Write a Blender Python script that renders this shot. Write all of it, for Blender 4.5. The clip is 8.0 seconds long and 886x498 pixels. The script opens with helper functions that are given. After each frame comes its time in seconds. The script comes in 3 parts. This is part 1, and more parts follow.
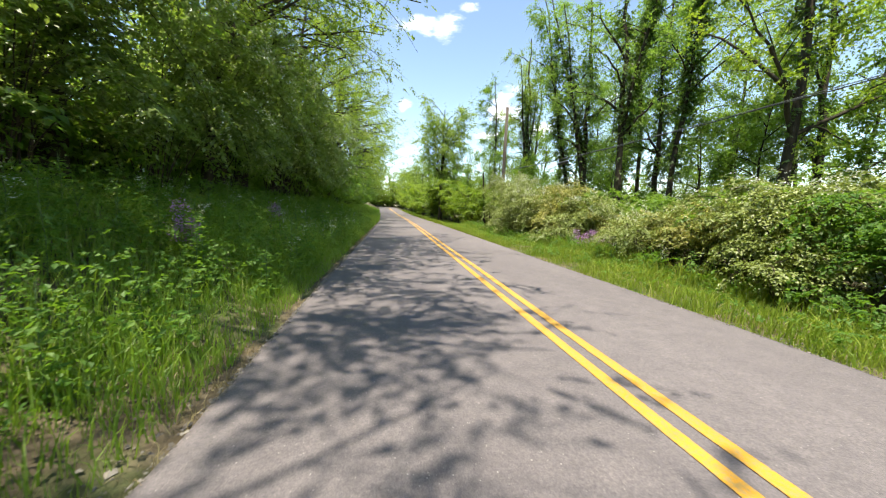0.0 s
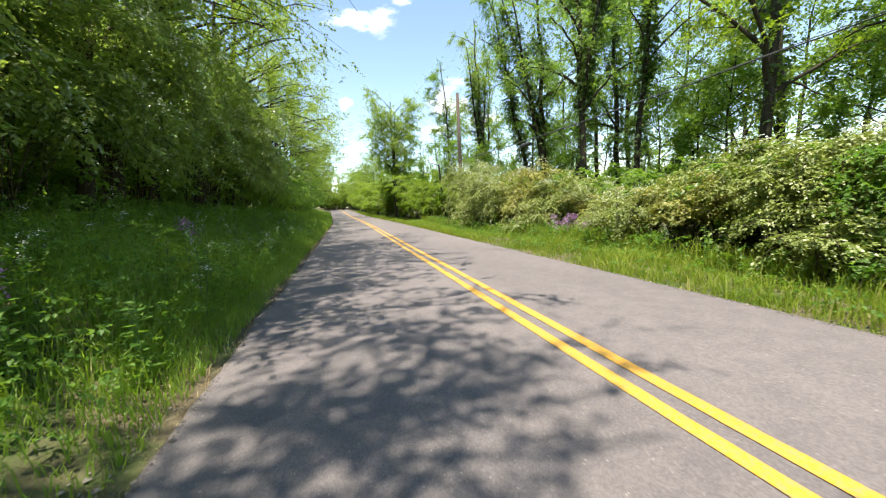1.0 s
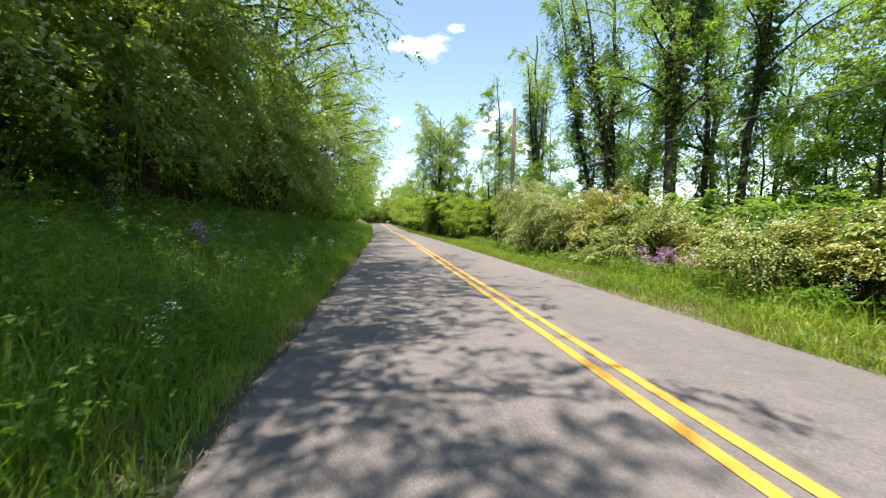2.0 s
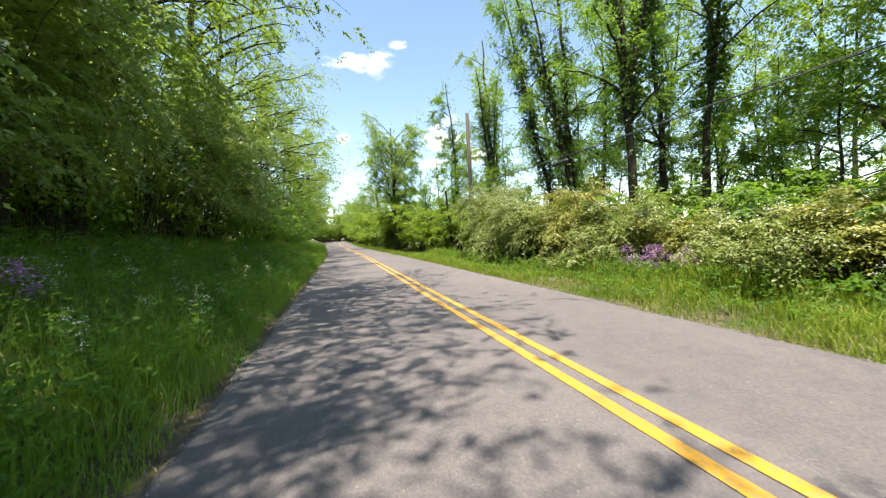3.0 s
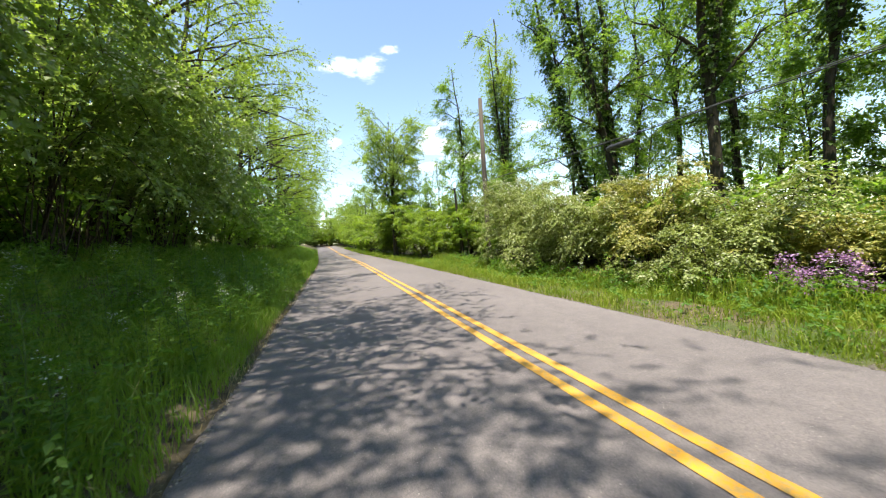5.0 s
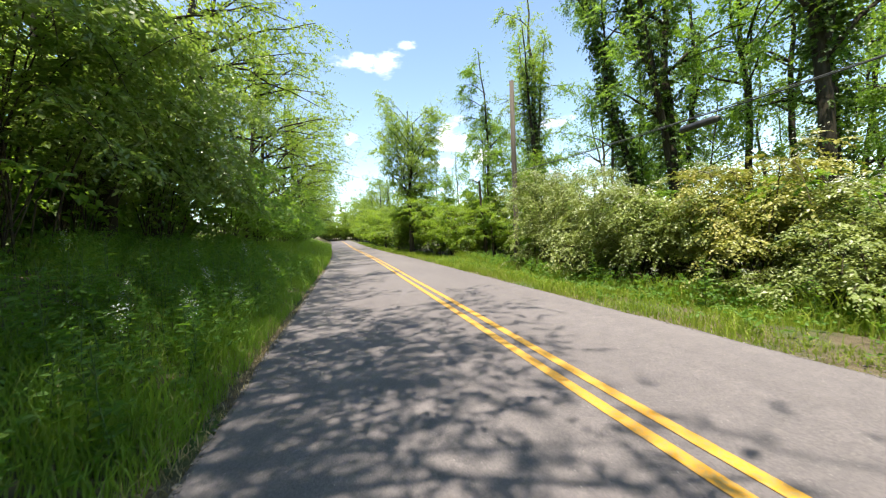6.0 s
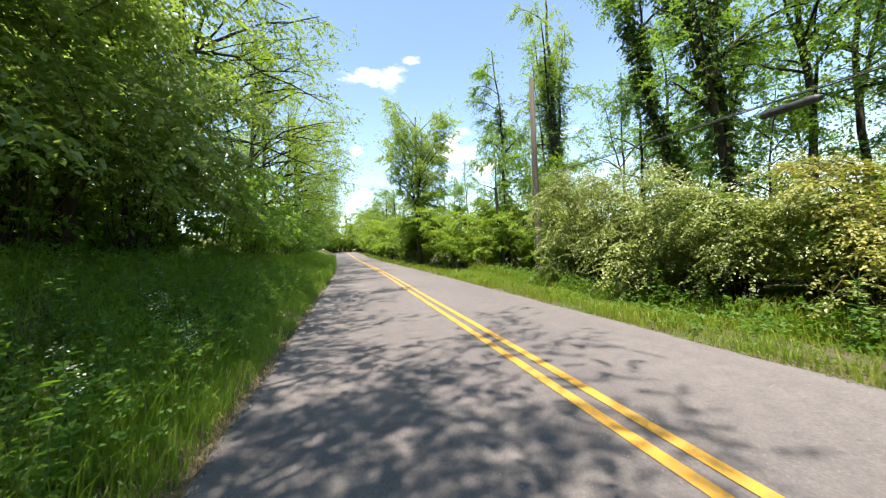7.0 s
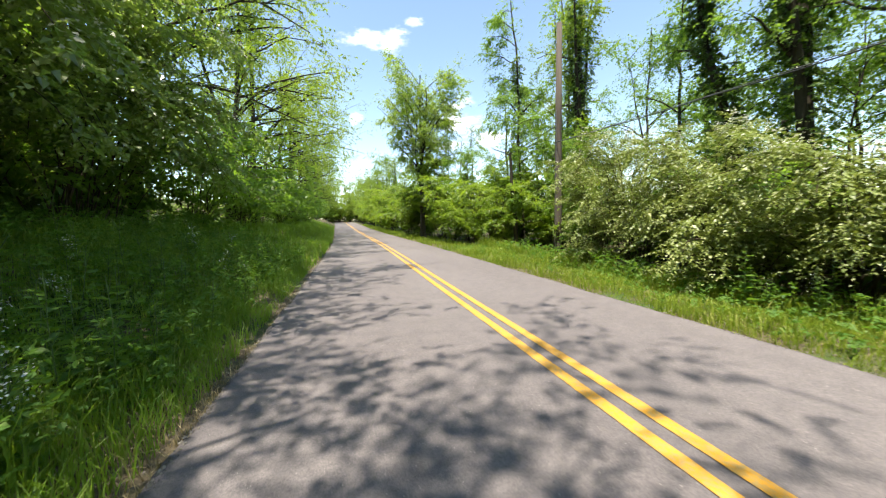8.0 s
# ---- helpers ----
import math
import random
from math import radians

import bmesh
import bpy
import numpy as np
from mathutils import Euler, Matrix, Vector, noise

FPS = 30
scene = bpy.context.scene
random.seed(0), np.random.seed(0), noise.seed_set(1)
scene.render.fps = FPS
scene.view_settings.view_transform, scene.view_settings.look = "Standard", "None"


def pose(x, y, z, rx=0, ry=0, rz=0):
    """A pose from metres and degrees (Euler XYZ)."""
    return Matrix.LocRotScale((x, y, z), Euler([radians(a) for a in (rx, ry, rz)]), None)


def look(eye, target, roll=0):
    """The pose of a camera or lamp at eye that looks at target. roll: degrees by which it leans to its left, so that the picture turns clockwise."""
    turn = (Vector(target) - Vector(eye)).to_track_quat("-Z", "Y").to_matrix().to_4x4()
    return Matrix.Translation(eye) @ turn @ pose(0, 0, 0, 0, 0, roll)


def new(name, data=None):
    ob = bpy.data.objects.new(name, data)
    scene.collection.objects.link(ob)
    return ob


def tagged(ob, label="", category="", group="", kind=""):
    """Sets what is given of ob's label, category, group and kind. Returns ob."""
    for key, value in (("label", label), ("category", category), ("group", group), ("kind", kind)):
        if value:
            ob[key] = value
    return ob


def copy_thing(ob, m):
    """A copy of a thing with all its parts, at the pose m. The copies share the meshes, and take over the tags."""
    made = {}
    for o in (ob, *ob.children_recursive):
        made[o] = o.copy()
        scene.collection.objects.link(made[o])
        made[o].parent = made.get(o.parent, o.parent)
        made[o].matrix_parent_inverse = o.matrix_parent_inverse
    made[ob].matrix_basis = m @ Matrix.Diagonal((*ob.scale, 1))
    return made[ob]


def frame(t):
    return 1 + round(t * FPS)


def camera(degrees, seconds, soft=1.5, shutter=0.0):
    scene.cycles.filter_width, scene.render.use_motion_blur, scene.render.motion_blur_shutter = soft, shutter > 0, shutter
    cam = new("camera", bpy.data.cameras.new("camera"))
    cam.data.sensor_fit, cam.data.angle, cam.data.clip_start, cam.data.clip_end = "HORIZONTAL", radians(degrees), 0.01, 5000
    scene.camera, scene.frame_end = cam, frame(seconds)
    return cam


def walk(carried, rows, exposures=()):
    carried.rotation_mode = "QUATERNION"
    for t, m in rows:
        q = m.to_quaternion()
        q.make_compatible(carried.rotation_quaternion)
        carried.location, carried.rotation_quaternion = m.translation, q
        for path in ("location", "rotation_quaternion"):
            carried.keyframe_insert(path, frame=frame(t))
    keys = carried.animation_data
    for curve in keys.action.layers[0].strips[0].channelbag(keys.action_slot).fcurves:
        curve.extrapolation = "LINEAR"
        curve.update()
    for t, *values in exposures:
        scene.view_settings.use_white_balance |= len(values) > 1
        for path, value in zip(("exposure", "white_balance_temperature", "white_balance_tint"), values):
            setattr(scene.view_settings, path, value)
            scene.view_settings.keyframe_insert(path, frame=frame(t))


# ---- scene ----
cam = camera(104.8, 8.0, soft=1.2, shutter=0.2)
ROWS = [
    (0.0, 0.433, 0.015, 1.153, 83.43, -2.09, -8.4),
    (0.5, 0.454, 0.709, 1.138, 82.25, 1.4, -11.55),
    (1.0, 0.413, 1.486, 1.142, 82.61, 3.15, -16.04),
    (1.5, 0.399, 2.21, 1.102, 83.71, 1.6, -8.26),
    (1.7, 0.277, 2.601, 1.143, 86.04, -1.05, -9.85),
    (2.8, 0.326, 4.17, 1.15, 85.08, 3.51, -12.13),
    (3.0, 0.386, 4.422, 1.142, 87.77, 3.51, -16.87),
    (3.5, 0.317, 5.278, 1.181, 88.23, 2.48, -11.22),
    (4.0, 0.415, 5.949, 1.229, 89.11, 4.5, -13.69),
    (4.5, 0.361, 6.678, 1.238, 89.06, 2.0, -13.17),
    (4.7, 0.31, 6.94, 1.223, 88.7, 4.07, -17.04),
    (5.8, 0.369, 8.631, 1.2, 87.55, 3.74, -18.69),
    (6.0, 0.311, 8.961, 1.215, 87.88, 2.57, -15.92),
    (6.5, 0.362, 9.722, 1.183, 88.55, 3.97, -20.08),
    (7.0, 0.314, 10.507, 1.241, 89.78, 2.81, -15.15),
    (7.5, 0.428, 11.233, 1.225, 87.46, 2.12, -18.65),
    (8.0, 0.408, 12.062, 1.236, 85.14, 1.52, -15.17),
]
walk(cam, [(t, pose(*p)) for t, *p in ROWS], exposures=[(0.0, 1.32, 7150, 8), (1.0, 1.41, 7150, 8), (3.0, 1.38, 7150, 8), (4.5, 1.37, 7100, 8), (6.5, 1.42, 7050, 8), (8.0, 1.40, 7100, 8)])

# ---- sky and sun ----
SUN_DIR = Vector((-0.175, -0.20, 0.94)).normalized()
sky_world = bpy.data.worlds.new("sky")
scene.world = sky_world
sky_world.use_nodes = True
wn, wl = sky_world.node_tree.nodes, sky_world.node_tree.links
sky = wn.new("ShaderNodeTexSky")
sky.sky_type = "NISHITA"
sky.sun_disc = False
sky.sun_elevation = math.asin(SUN_DIR.z)
sky.sun_rotation = math.atan2(SUN_DIR.x, SUN_DIR.y)
sky.air_density, sky.dust_density, sky.ozone_density = 1.0, 0.15, 1.3
way = wn.new("ShaderNodeTexCoord").outputs["Generated"]
puff = wn.new("ShaderNodeTexNoise")
puff.inputs["Scale"].default_value, puff.inputs["Detail"].default_value = 12.0, 8.0
puff.inputs["Roughness"].default_value = 0.62
flat = wn.new("ShaderNodeVectorMath")
flat.operation = "MULTIPLY"
wl.new(way, flat.inputs[0])
flat.inputs[1].default_value = (1.0, 1.0, 2.4)
wl.new(flat.outputs[0], puff.inputs["Vector"])


def wmath(op, a, b=None):
    n = wn.new("ShaderNodeMath")
    n.operation = op
    for i, v in enumerate((a, b)):
        if v is None:
            continue
        if isinstance(v, (int, float)):
            n.inputs[i].default_value = v
        else:
            wl.new(v, n.inputs[i])
    return n.outputs[0]


# fair-weather clouds: direction and half-size of each
CLOUDS = [
    ((0.085, 0.890, 0.448), (0.066, 0.2, 0.018)), ((0.120, 0.884, 0.455), (0.030, 0.2, 0.024)), ((0.172, 0.857, 0.484), (0.022, 0.2, 0.010)),
    ((0.300, 0.918, 0.262), (0.050, 0.2, 0.045)), ((0.280, 0.944, 0.210), (0.050, 0.3, 0.014)),
    ((0.400, 0.890, 0.220), (0.060, 0.2, 0.020)), ((0.028, 0.962, 0.275), (0.018, 0.2, 0.012)), ((0.035, 0.985, 0.160), (0.030, 0.3, 0.014)),
    ((0.535, 0.800, 0.283), (0.040, 0.2, 0.014)), ((-0.500, 0.700, 0.500), (0.150, 0.2, 0.045)),
    ((-0.300, -0.800, 0.450), (0.200, 0.2, 0.050)), ((0.600, -0.600, 0.500), (0.160, 0.2, 0.050)),
]
cover = 0.0
for centre, size in CLOUDS:
    sub = wn.new("ShaderNodeVectorMath")
    sub.operation = "SUBTRACT"
    wl.new(way, sub.inputs[0])
    sub.inputs[1].default_value = centre
    mul = wn.new("ShaderNodeVectorMath")
    mul.operation = "MULTIPLY"
    wl.new(sub.outputs[0], mul.inputs[0])
    mul.inputs[1].default_value = [1 / s for s in size]
    ln = wn.new("ShaderNodeVectorMath")
    ln.operation = "LENGTH"
    wl.new(mul.outputs[0], ln.inputs[0])
    lump = wmath("SUBTRACT", 1.3, ln.outputs["Value"])
    cover = lump if isinstance(cover, float) else wmath("MAXIMUM", cover, lump)
billow = wmath("MULTIPLY", wmath("SUBTRACT", puff.outputs["Fac"], 0.5), 4.6)
shape = wn.new("ShaderNodeMapRange")
shape.interpolation_type = "SMOOTHSTEP"
shape.inputs["From Min"].default_value, shape.inputs["From Max"].default_value = 0.05, 1.5
wl.new(wmath("ADD", cover, billow), shape.inputs["Value"])
cloud_mix = wn.new("ShaderNodeMix")
cloud_mix.data_type = "RGBA"
wl.new(shape.outputs[0], cloud_mix.inputs[0])
wl.new(sky.outputs[0], cloud_mix.inputs[6])
cloud_mix.inputs[7].default_value = (6.4, 6.6, 6.9, 1)
wl.new(cloud_mix.outputs[2], wn["Background"].inputs[0])
wn["Background"].inputs[1].default_value = 0.132

sun = new("sun", bpy.data.lights.new("sun", "SUN"))
sun.data.energy, sun.data.angle, sun.data.color = 4.7, radians(0.55), (1.0, 0.95, 0.87)
sun.matrix_world = look(SUN_DIR * 60, (0, 0, 0))


# ---- materials ----
class Mat:
    """A node material with short ways to add nodes."""

    def __init__(self, name):
        self.m = bpy.data.materials.new(name)
        self.m.use_nodes = True
        self.n, self.l = self.m.node_tree.nodes, self.m.node_tree.links
        self.b = self.n["Principled BSDF"]
        self.co = self.n.new("ShaderNodeTexCoord").outputs["Object"]

    def noise(self, scale, detail=4.0, rough=0.55, stretch=None):
        n = self.n.new("ShaderNodeTexNoise")
        n.inputs["Scale"].default_value, n.inputs["Detail"].default_value, n.inputs["Roughness"].default_value = scale, detail, rough
        v = self.co
        if stretch:
            s = self.n.new("ShaderNodeVectorMath")
            s.operation = "MULTIPLY"
            self.l.new(self.co, s.inputs[0])
            s.inputs[1].default_value = stretch
            v = s.outputs[0]
        self.l.new(v, n.inputs["Vector"])
        return n.outputs["Fac"]

    def ramp(self, fac, stops):
        r = self.n.new("ShaderNodeValToRGB")
        while len(r.color_ramp.elements) < len(stops):
            r.color_ramp.elements.new(0.5)
        for e, (p, c) in zip(r.color_ramp.elements, stops):
            e.position, e.color = p, (*c, 1) if len(c) == 3 else c
        self.l.new(fac, r.inputs[0])
        return r.outputs[0]

    def mix(self, fac, a, b, blend="MIX"):
        x = self.n.new("ShaderNodeMix")
        x.data_type, x.blend_type = "RGBA", blend
        for i, v in ((0, fac), (6, a), (7, b)):
            if isinstance(v, (int, float)):
                x.inputs[i].default_value = v
            elif isinstance(v, tuple):
                x.inputs[i].default_value = (*v, 1)
            else:
                self.l.new(v, x.inputs[i])
        return x.outputs[2]

    def island(self):
        return self.n.new("ShaderNodeNewGeometry").outputs["Random Per Island"]

    def base(self, colour, rough=0.7, spec=0.4):
        if isinstance(colour, tuple):
            self.b.inputs["Base Color"].default_value = (*colour, 1)
        else:
            self.l.new(colour, self.b.inputs["Base Color"])
        self.b.inputs["Roughness"].default_value = rough
        self.b.inputs["Specular IOR Level"].default_value = spec
        return self

    def bump(self, height, strength, distance):
        u = self.n.new("ShaderNodeBump")
        u.inputs["Strength"].default_value, u.inputs["Distance"].default_value = strength, distance
        self.l.new(height, u.inputs["Height"])
        self.l.new(u.outputs[0], self.b.inputs["Normal"])
        return self


def leaf_mat(name, stops, through_colour, share=0.4, rough=0.42, spec=0.5):
    """Thin leaves: every leaf has its own tone, and light comes through them."""
    k = Mat(name)
    tone = k.ramp(k.island(), stops)
    patch = k.ramp(k.noise(0.9, 2), [(0.3, (0.72, 0.78, 0.7)), (0.7, (1.15, 1.1, 1.1))])
    tone = k.mix(1.0, tone, patch, "MULTIPLY")
    k.base(tone, rough, spec)
    glow = k.n.new("ShaderNodeBsdfTranslucent")
    k.l.new(k.mix(0.75, tone, through_colour), glow.inputs[0])
    m = k.n.new("ShaderNodeMixShader")
    m.inputs[0].default_value = share
    k.l.new(k.b.outputs[0], m.inputs[1])
    k.l.new(glow.outputs[0], m.inputs[2])
    k.l.new(m.outputs[0], k.n["Material Output"].inputs[0])
    return k.m


M = {}
M["leaf_shade"] = leaf_mat("leaf_shade", [(0, (0.085, 0.130, 0.026)), (0.55, (0.150, 0.212, 0.054)), (0.93, (0.225, 0.290, 0.098)), (1, (0.46, 0.48, 0.30))], (0.40, 0.56, 0.08), 0.50, 0.34, 0.8)
M["leaf_maple"] = leaf_mat("leaf_maple", [(0, (0.078, 0.140, 0.020)), (0.5, (0.118, 0.195, 0.028)), (1, (0.165, 0.240, 0.040))], (0.40, 0.56, 0.035), 0.52)
M["leaf_spring"] = leaf_mat("leaf_spring", [(0, (0.110, 0.180, 0.030)), (0.5, (0.160, 0.245, 0.048)), (1, (0.215, 0.300, 0.070))], (0.44, 0.60, 0.06), 0.52)
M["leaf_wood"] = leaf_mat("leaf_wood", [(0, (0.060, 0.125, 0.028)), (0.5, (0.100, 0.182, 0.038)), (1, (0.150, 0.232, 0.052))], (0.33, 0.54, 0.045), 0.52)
M["leaf_ivy"] = leaf_mat("leaf_ivy", [(0, (0.030, 0.065, 0.014)), (0.6, (0.055, 0.105, 0.020)), (1, (0.090, 0.145, 0.030))], (0.16, 0.28, 0.02), 0.35, 0.38)
M["leaf_pale"] = leaf_mat("leaf_pale", [(0, (0.120, 0.160, 0.032)), (0.5, (0.190, 0.235, 0.062)), (0.90, (0.270, 0.315, 0.110)), (1, (0.44, 0.46, 0.25))], (0.36, 0.44, 0.06), 0.28)
M["leaf_gold"] = leaf_mat("leaf_gold", [(0, (0.140, 0.160, 0.030)), (0.5, (0.235, 0.245, 0.058)), (0.9, (0.350, 0.325, 0.092)), (1, (0.50, 0.42, 0.15))], (0.42, 0.43, 0.05), 0.28)
M["verge_grass"] = leaf_mat("verge_grass", [(0, (0.115, 0.185, 0.020)), (0.5, (0.200, 0.275, 0.032)), (0.88, (0.275, 0.325, 0.050)), (1, (0.40, 0.36, 0.13))], (0.40, 0.54, 0.035), 0.42, 0.55, 0.3)
M["leaf_weed"] = leaf_mat("leaf_weed", [(0, (0.048, 0.120, 0.018)), (0.5, (0.085, 0.178, 0.028)), (1, (0.130, 0.220, 0.044))], (0.25, 0.46, 0.03), 0.44, 0.55, 0.3)
M["grass"] = leaf_mat("grass", [(0, (0.100, 0.190, 0.022)), (0.5, (0.160, 0.270, 0.034)), (0.88, (0.205, 0.300, 0.046)), (1, (0.32, 0.30, 0.11))], (0.34, 0.54, 0.035), 0.46, 0.5)
M["dry_grass"] = leaf_mat("dry_grass", [(0, (0.16, 0.12, 0.06)), (0.6, (0.30, 0.24, 0.12)), (1, (0.42, 0.34, 0.19))], (0.32, 0.25, 0.10), 0.2, 0.6)
M["petal_white"] = leaf_mat("petal_white", [(0, (0.62, 0.64, 0.56)), (1, (0.80, 0.80, 0.74))], (0.7, 0.72, 0.6), 0.3, 0.6)
M["petal_purple"] = leaf_mat("petal_purple", [(0, (0.26, 0.12, 0.30)), (0.6, (0.42, 0.22, 0.44)), (1, (0.64, 0.46, 0.64))], (0.5, 0.22, 0.55), 0.3, 0.6)

k = Mat("bark")
k.base(k.mix(k.ramp(k.noise(1.6, 5), [(0.25, (0, 0, 0)), (0.8, (0.7, 0.7, 0.7))]), k.ramp(k.noise(9, 6, 0.7, (1, 1, 0.18)), [(0.3, (0.016, 0.012, 0.009)), (0.7, (0.070, 0.054, 0.040))]), (0.046, 0.046, 0.028)), 0.92, 0.2)
k.bump(k.noise(14, 6, 0.7, (1, 1, 0.15)), 0.9, 0.03)
M["bark"] = k.m
k = Mat("cane_bark")
k.base(k.ramp(k.noise(12, 4), [(0.3, (0.030, 0.022, 0.015)), (0.7, (0.085, 0.064, 0.044))]), 0.85, 0.25)
M["cane"] = k.m
k = Mat("green_stem")
k.base(k.ramp(k.noise(15, 3), [(0.3, (0.06, 0.11, 0.03)), (0.7, (0.12, 0.18, 0.05))]), 0.6, 0.3)
M["stem"] = k.m

# worn asphalt: aggregate, blotches, wheel paths along the lane
k = Mat("asphalt")
grit = k.noise(120, 4, 0.75)
tone = k.ramp(k.noise(0.55, 5, 0.6, (1, 0.22, 1)), [(0.3, (0.112, 0.100, 0.103)), (0.7, (0.148, 0.133, 0.136))])
tone = k.mix(1.0, tone, k.ramp(grit, [(0.30, (0.66, 0.66, 0.67)), (0.5, (1, 1, 1)), (0.70, (1.36, 1.34, 1.31))]), "MULTIPLY")
tone = k.mix(1.0, tone, k.ramp(k.noise(5, 5, 0.65), [(0.3, (0.86, 0.86, 0.87)), (0.7, (1.10, 1.09, 1.08))]), "MULTIPLY")
tone = k.mix(1.0, tone, k.ramp(k.noise(48, 3, 0.6), [(0.32, (0.84, 0.84, 0.85)), (0.5, (1, 1, 1)), (0.68, (1.16, 1.15, 1.13))]), "MULTIPLY")
vor = k.n.new("ShaderNodeTexVoronoi")
vor.inputs["Scale"].default_value = 48
k.l.new(k.co, vor.inputs["Vector"])
chips = k.ramp(vor.outputs["Distance"], [(0.10, (1, 1, 1)), (0.22, (0, 0, 0))])
pick = k.ramp(k.noise(33, 2), [(0.58, (0, 0, 0)), (0.66, (1, 1, 1))])
tone = k.mix(k.mix(1.0, chips, pick, "MULTIPLY"), tone, (0.36, 0.34, 0.31))
k.base(tone, 0.86, 0.35)
k.bump(grit, 0.6, 0.008)
M["asphalt"] = k.m

k = Mat("road_paint")
worn = k.ramp(k.noise(38, 5, 0.75), [(0.39, (0, 0, 0)), (0.56, (1, 1, 1))])
paint = k.ramp(k.noise(3.5, 5, 0.6, (1, 0.5, 1)), [(0.3, (0.48, 0.225, 0.014)), (0.7, (0.58, 0.295, 0.024))])
k.base(k.mix(worn, (0.30, 0.22, 0.09), paint), 0.62, 0.4)
k.bump(k.noise(260, 3, 0.7), 0.45, 0.005)
M["paint"] = k.m

k = Mat("soil")
soil = k.ramp(k.noise(7, 6, 0.65), [(0.3, (0.060, 0.048, 0.030)), (0.7, (0.160, 0.130, 0.085))])
moss = k.ramp(k.noise(16, 5, 0.7), [(0.3, (0.030, 0.060, 0.012)), (0.7, (0.075, 0.120, 0.028))])
k.base(k.mix(k.ramp(k.noise(0.8, 5, 0.6), [(0.46, (0, 0, 0)), (0.62, (1, 1, 1))]), soil, moss), 0.95, 0.15)
k.bump(k.noise(22, 6, 0.7), 0.8, 0.05)
M["soil"] = k.m

k = Mat("gravel")
k.base(k.ramp(k.island(), [(0, (0.07, 0.062, 0.055)), (0.6, (0.14, 0.125, 0.105)), (1, (0.22, 0.20, 0.17))]), 0.9, 0.3)
M["gravel"] = k.m
k = Mat("weathered_pole_wood")
k.base(k.ramp(k.noise(10, 6, 0.7, (1, 1, 0.05)), [(0.3, (0.055, 0.044, 0.036)), (0.7, (0.135, 0.112, 0.092))]), 0.88, 0.25)
k.bump(k.noise(26, 5, 0.7, (1, 1, 0.04)), 0.6, 0.01)
M["pole"] = k.m
k = Mat("black_rubber")
k.base(k.ramp(k.noise(20, 4), [(0.3, (0.016, 0.016, 0.018)), (0.7, (0.040, 0.040, 0.043))]), 0.5, 0.5)
M["rubber"] = k.m
k = Mat("galvanised_steel")
k.base(k.ramp(k.noise(30, 4), [(0.3, (0.10, 0.10, 0.10)), (0.7, (0.20, 0.20, 0.20))]), 0.45, 0.5)
k.b.inputs["Metallic"].default_value = 0.5
M["steel"] = k.m


# ---- building helpers ----
def sheet(name, verts, faces, mat, smooth=True):
    """A mesh from an array of vertices and one array of faces with equal corner counts."""
    verts, faces = np.asarray(verts, np.float32), np.asarray(faces, np.int32)
    me = bpy.data.meshes.new(name)
    n, c = faces.shape
    me.vertices.add(len(verts))
    me.vertices.foreach_set("co", verts.ravel())
    me.loops.add(n * c)
    me.loops.foreach_set("vertex_index", faces.ravel())
    me.polygons.add(n)
    me.polygons.foreach_set("loop_start", np.arange(0, n * c, c, dtype=np.int32))
    me.polygons.foreach_set("use_smooth", np.full(n, smooth))
    me.update(calc_edges=True)
    me.materials.append(mat)
    return me


def part(name, me, parent, label=""):
    ob = new(name, me)
    ob.parent = parent
    return tagged(ob, label)


def unit(v):
    return v / np.maximum(np.linalg.norm(v, axis=-1, keepdims=True), 1e-9)


class Tubes:
    """Round tapering limbs, gathered into one mesh."""

    def __init__(self):
        self.v, self.f, self.n = [], [], 0

    def add(self, pts, radii, sides=6):
        pts, radii = np.asarray(pts, float), np.asarray(radii, float)
        t = unit(np.gradient(pts, axis=0))
        ref = np.array([1.0, 0, 0]) if abs(t[0][2]) > 0.8 else np.array([0, 0, 1.0])
        a = unit(np.cross(t, ref))
        b = np.cross(t, a)
        ang = np.arange(sides) / sides * 2 * np.pi
        ring = pts[:, None] + radii[:, None, None] * (np.cos(ang)[None, :, None] * a[:, None] + np.sin(ang)[None, :, None] * b[:, None])
        i = self.n + np.arange(len(pts) - 1)[:, None] * sides + np.arange(sides)[None]
        j = self.n + np.arange(len(pts) - 1)[:, None] * sides + (np.arange(sides)[None] + 1) % sides
        self.v.append(ring.reshape(-1, 3))
        self.f.append(np.stack([i, j, j + sides, i + sides], -1).reshape(-1, 4))
        self.n += len(pts) * sides

    def mesh(self, name, mat):
        return sheet(name, np.concatenate(self.v), np.concatenate(self.f), mat)


def leaves(rng, at, ahead, up, length, width, fold=0.22):
    """Folded leaf blades: base, two shoulders and a tip each."""
    n = len(at)
    d = unit(ahead)
    s = unit(np.cross(d, up))
    u = np.cross(s, d)
    L, W = length[:, None], width[:, None]
    v = np.stack([at, at + d * L * 0.42 + s * W + u * W * fold, at + d * L - u * L * 0.12, at + d * L * 0.42 - s * W + u * W * fold], 1).reshape(-1, 3)
    q = np.arange(n)[:, None] * 4
    return v, np.concatenate([q + [0, 1, 2], q + [0, 2, 3]], 0)


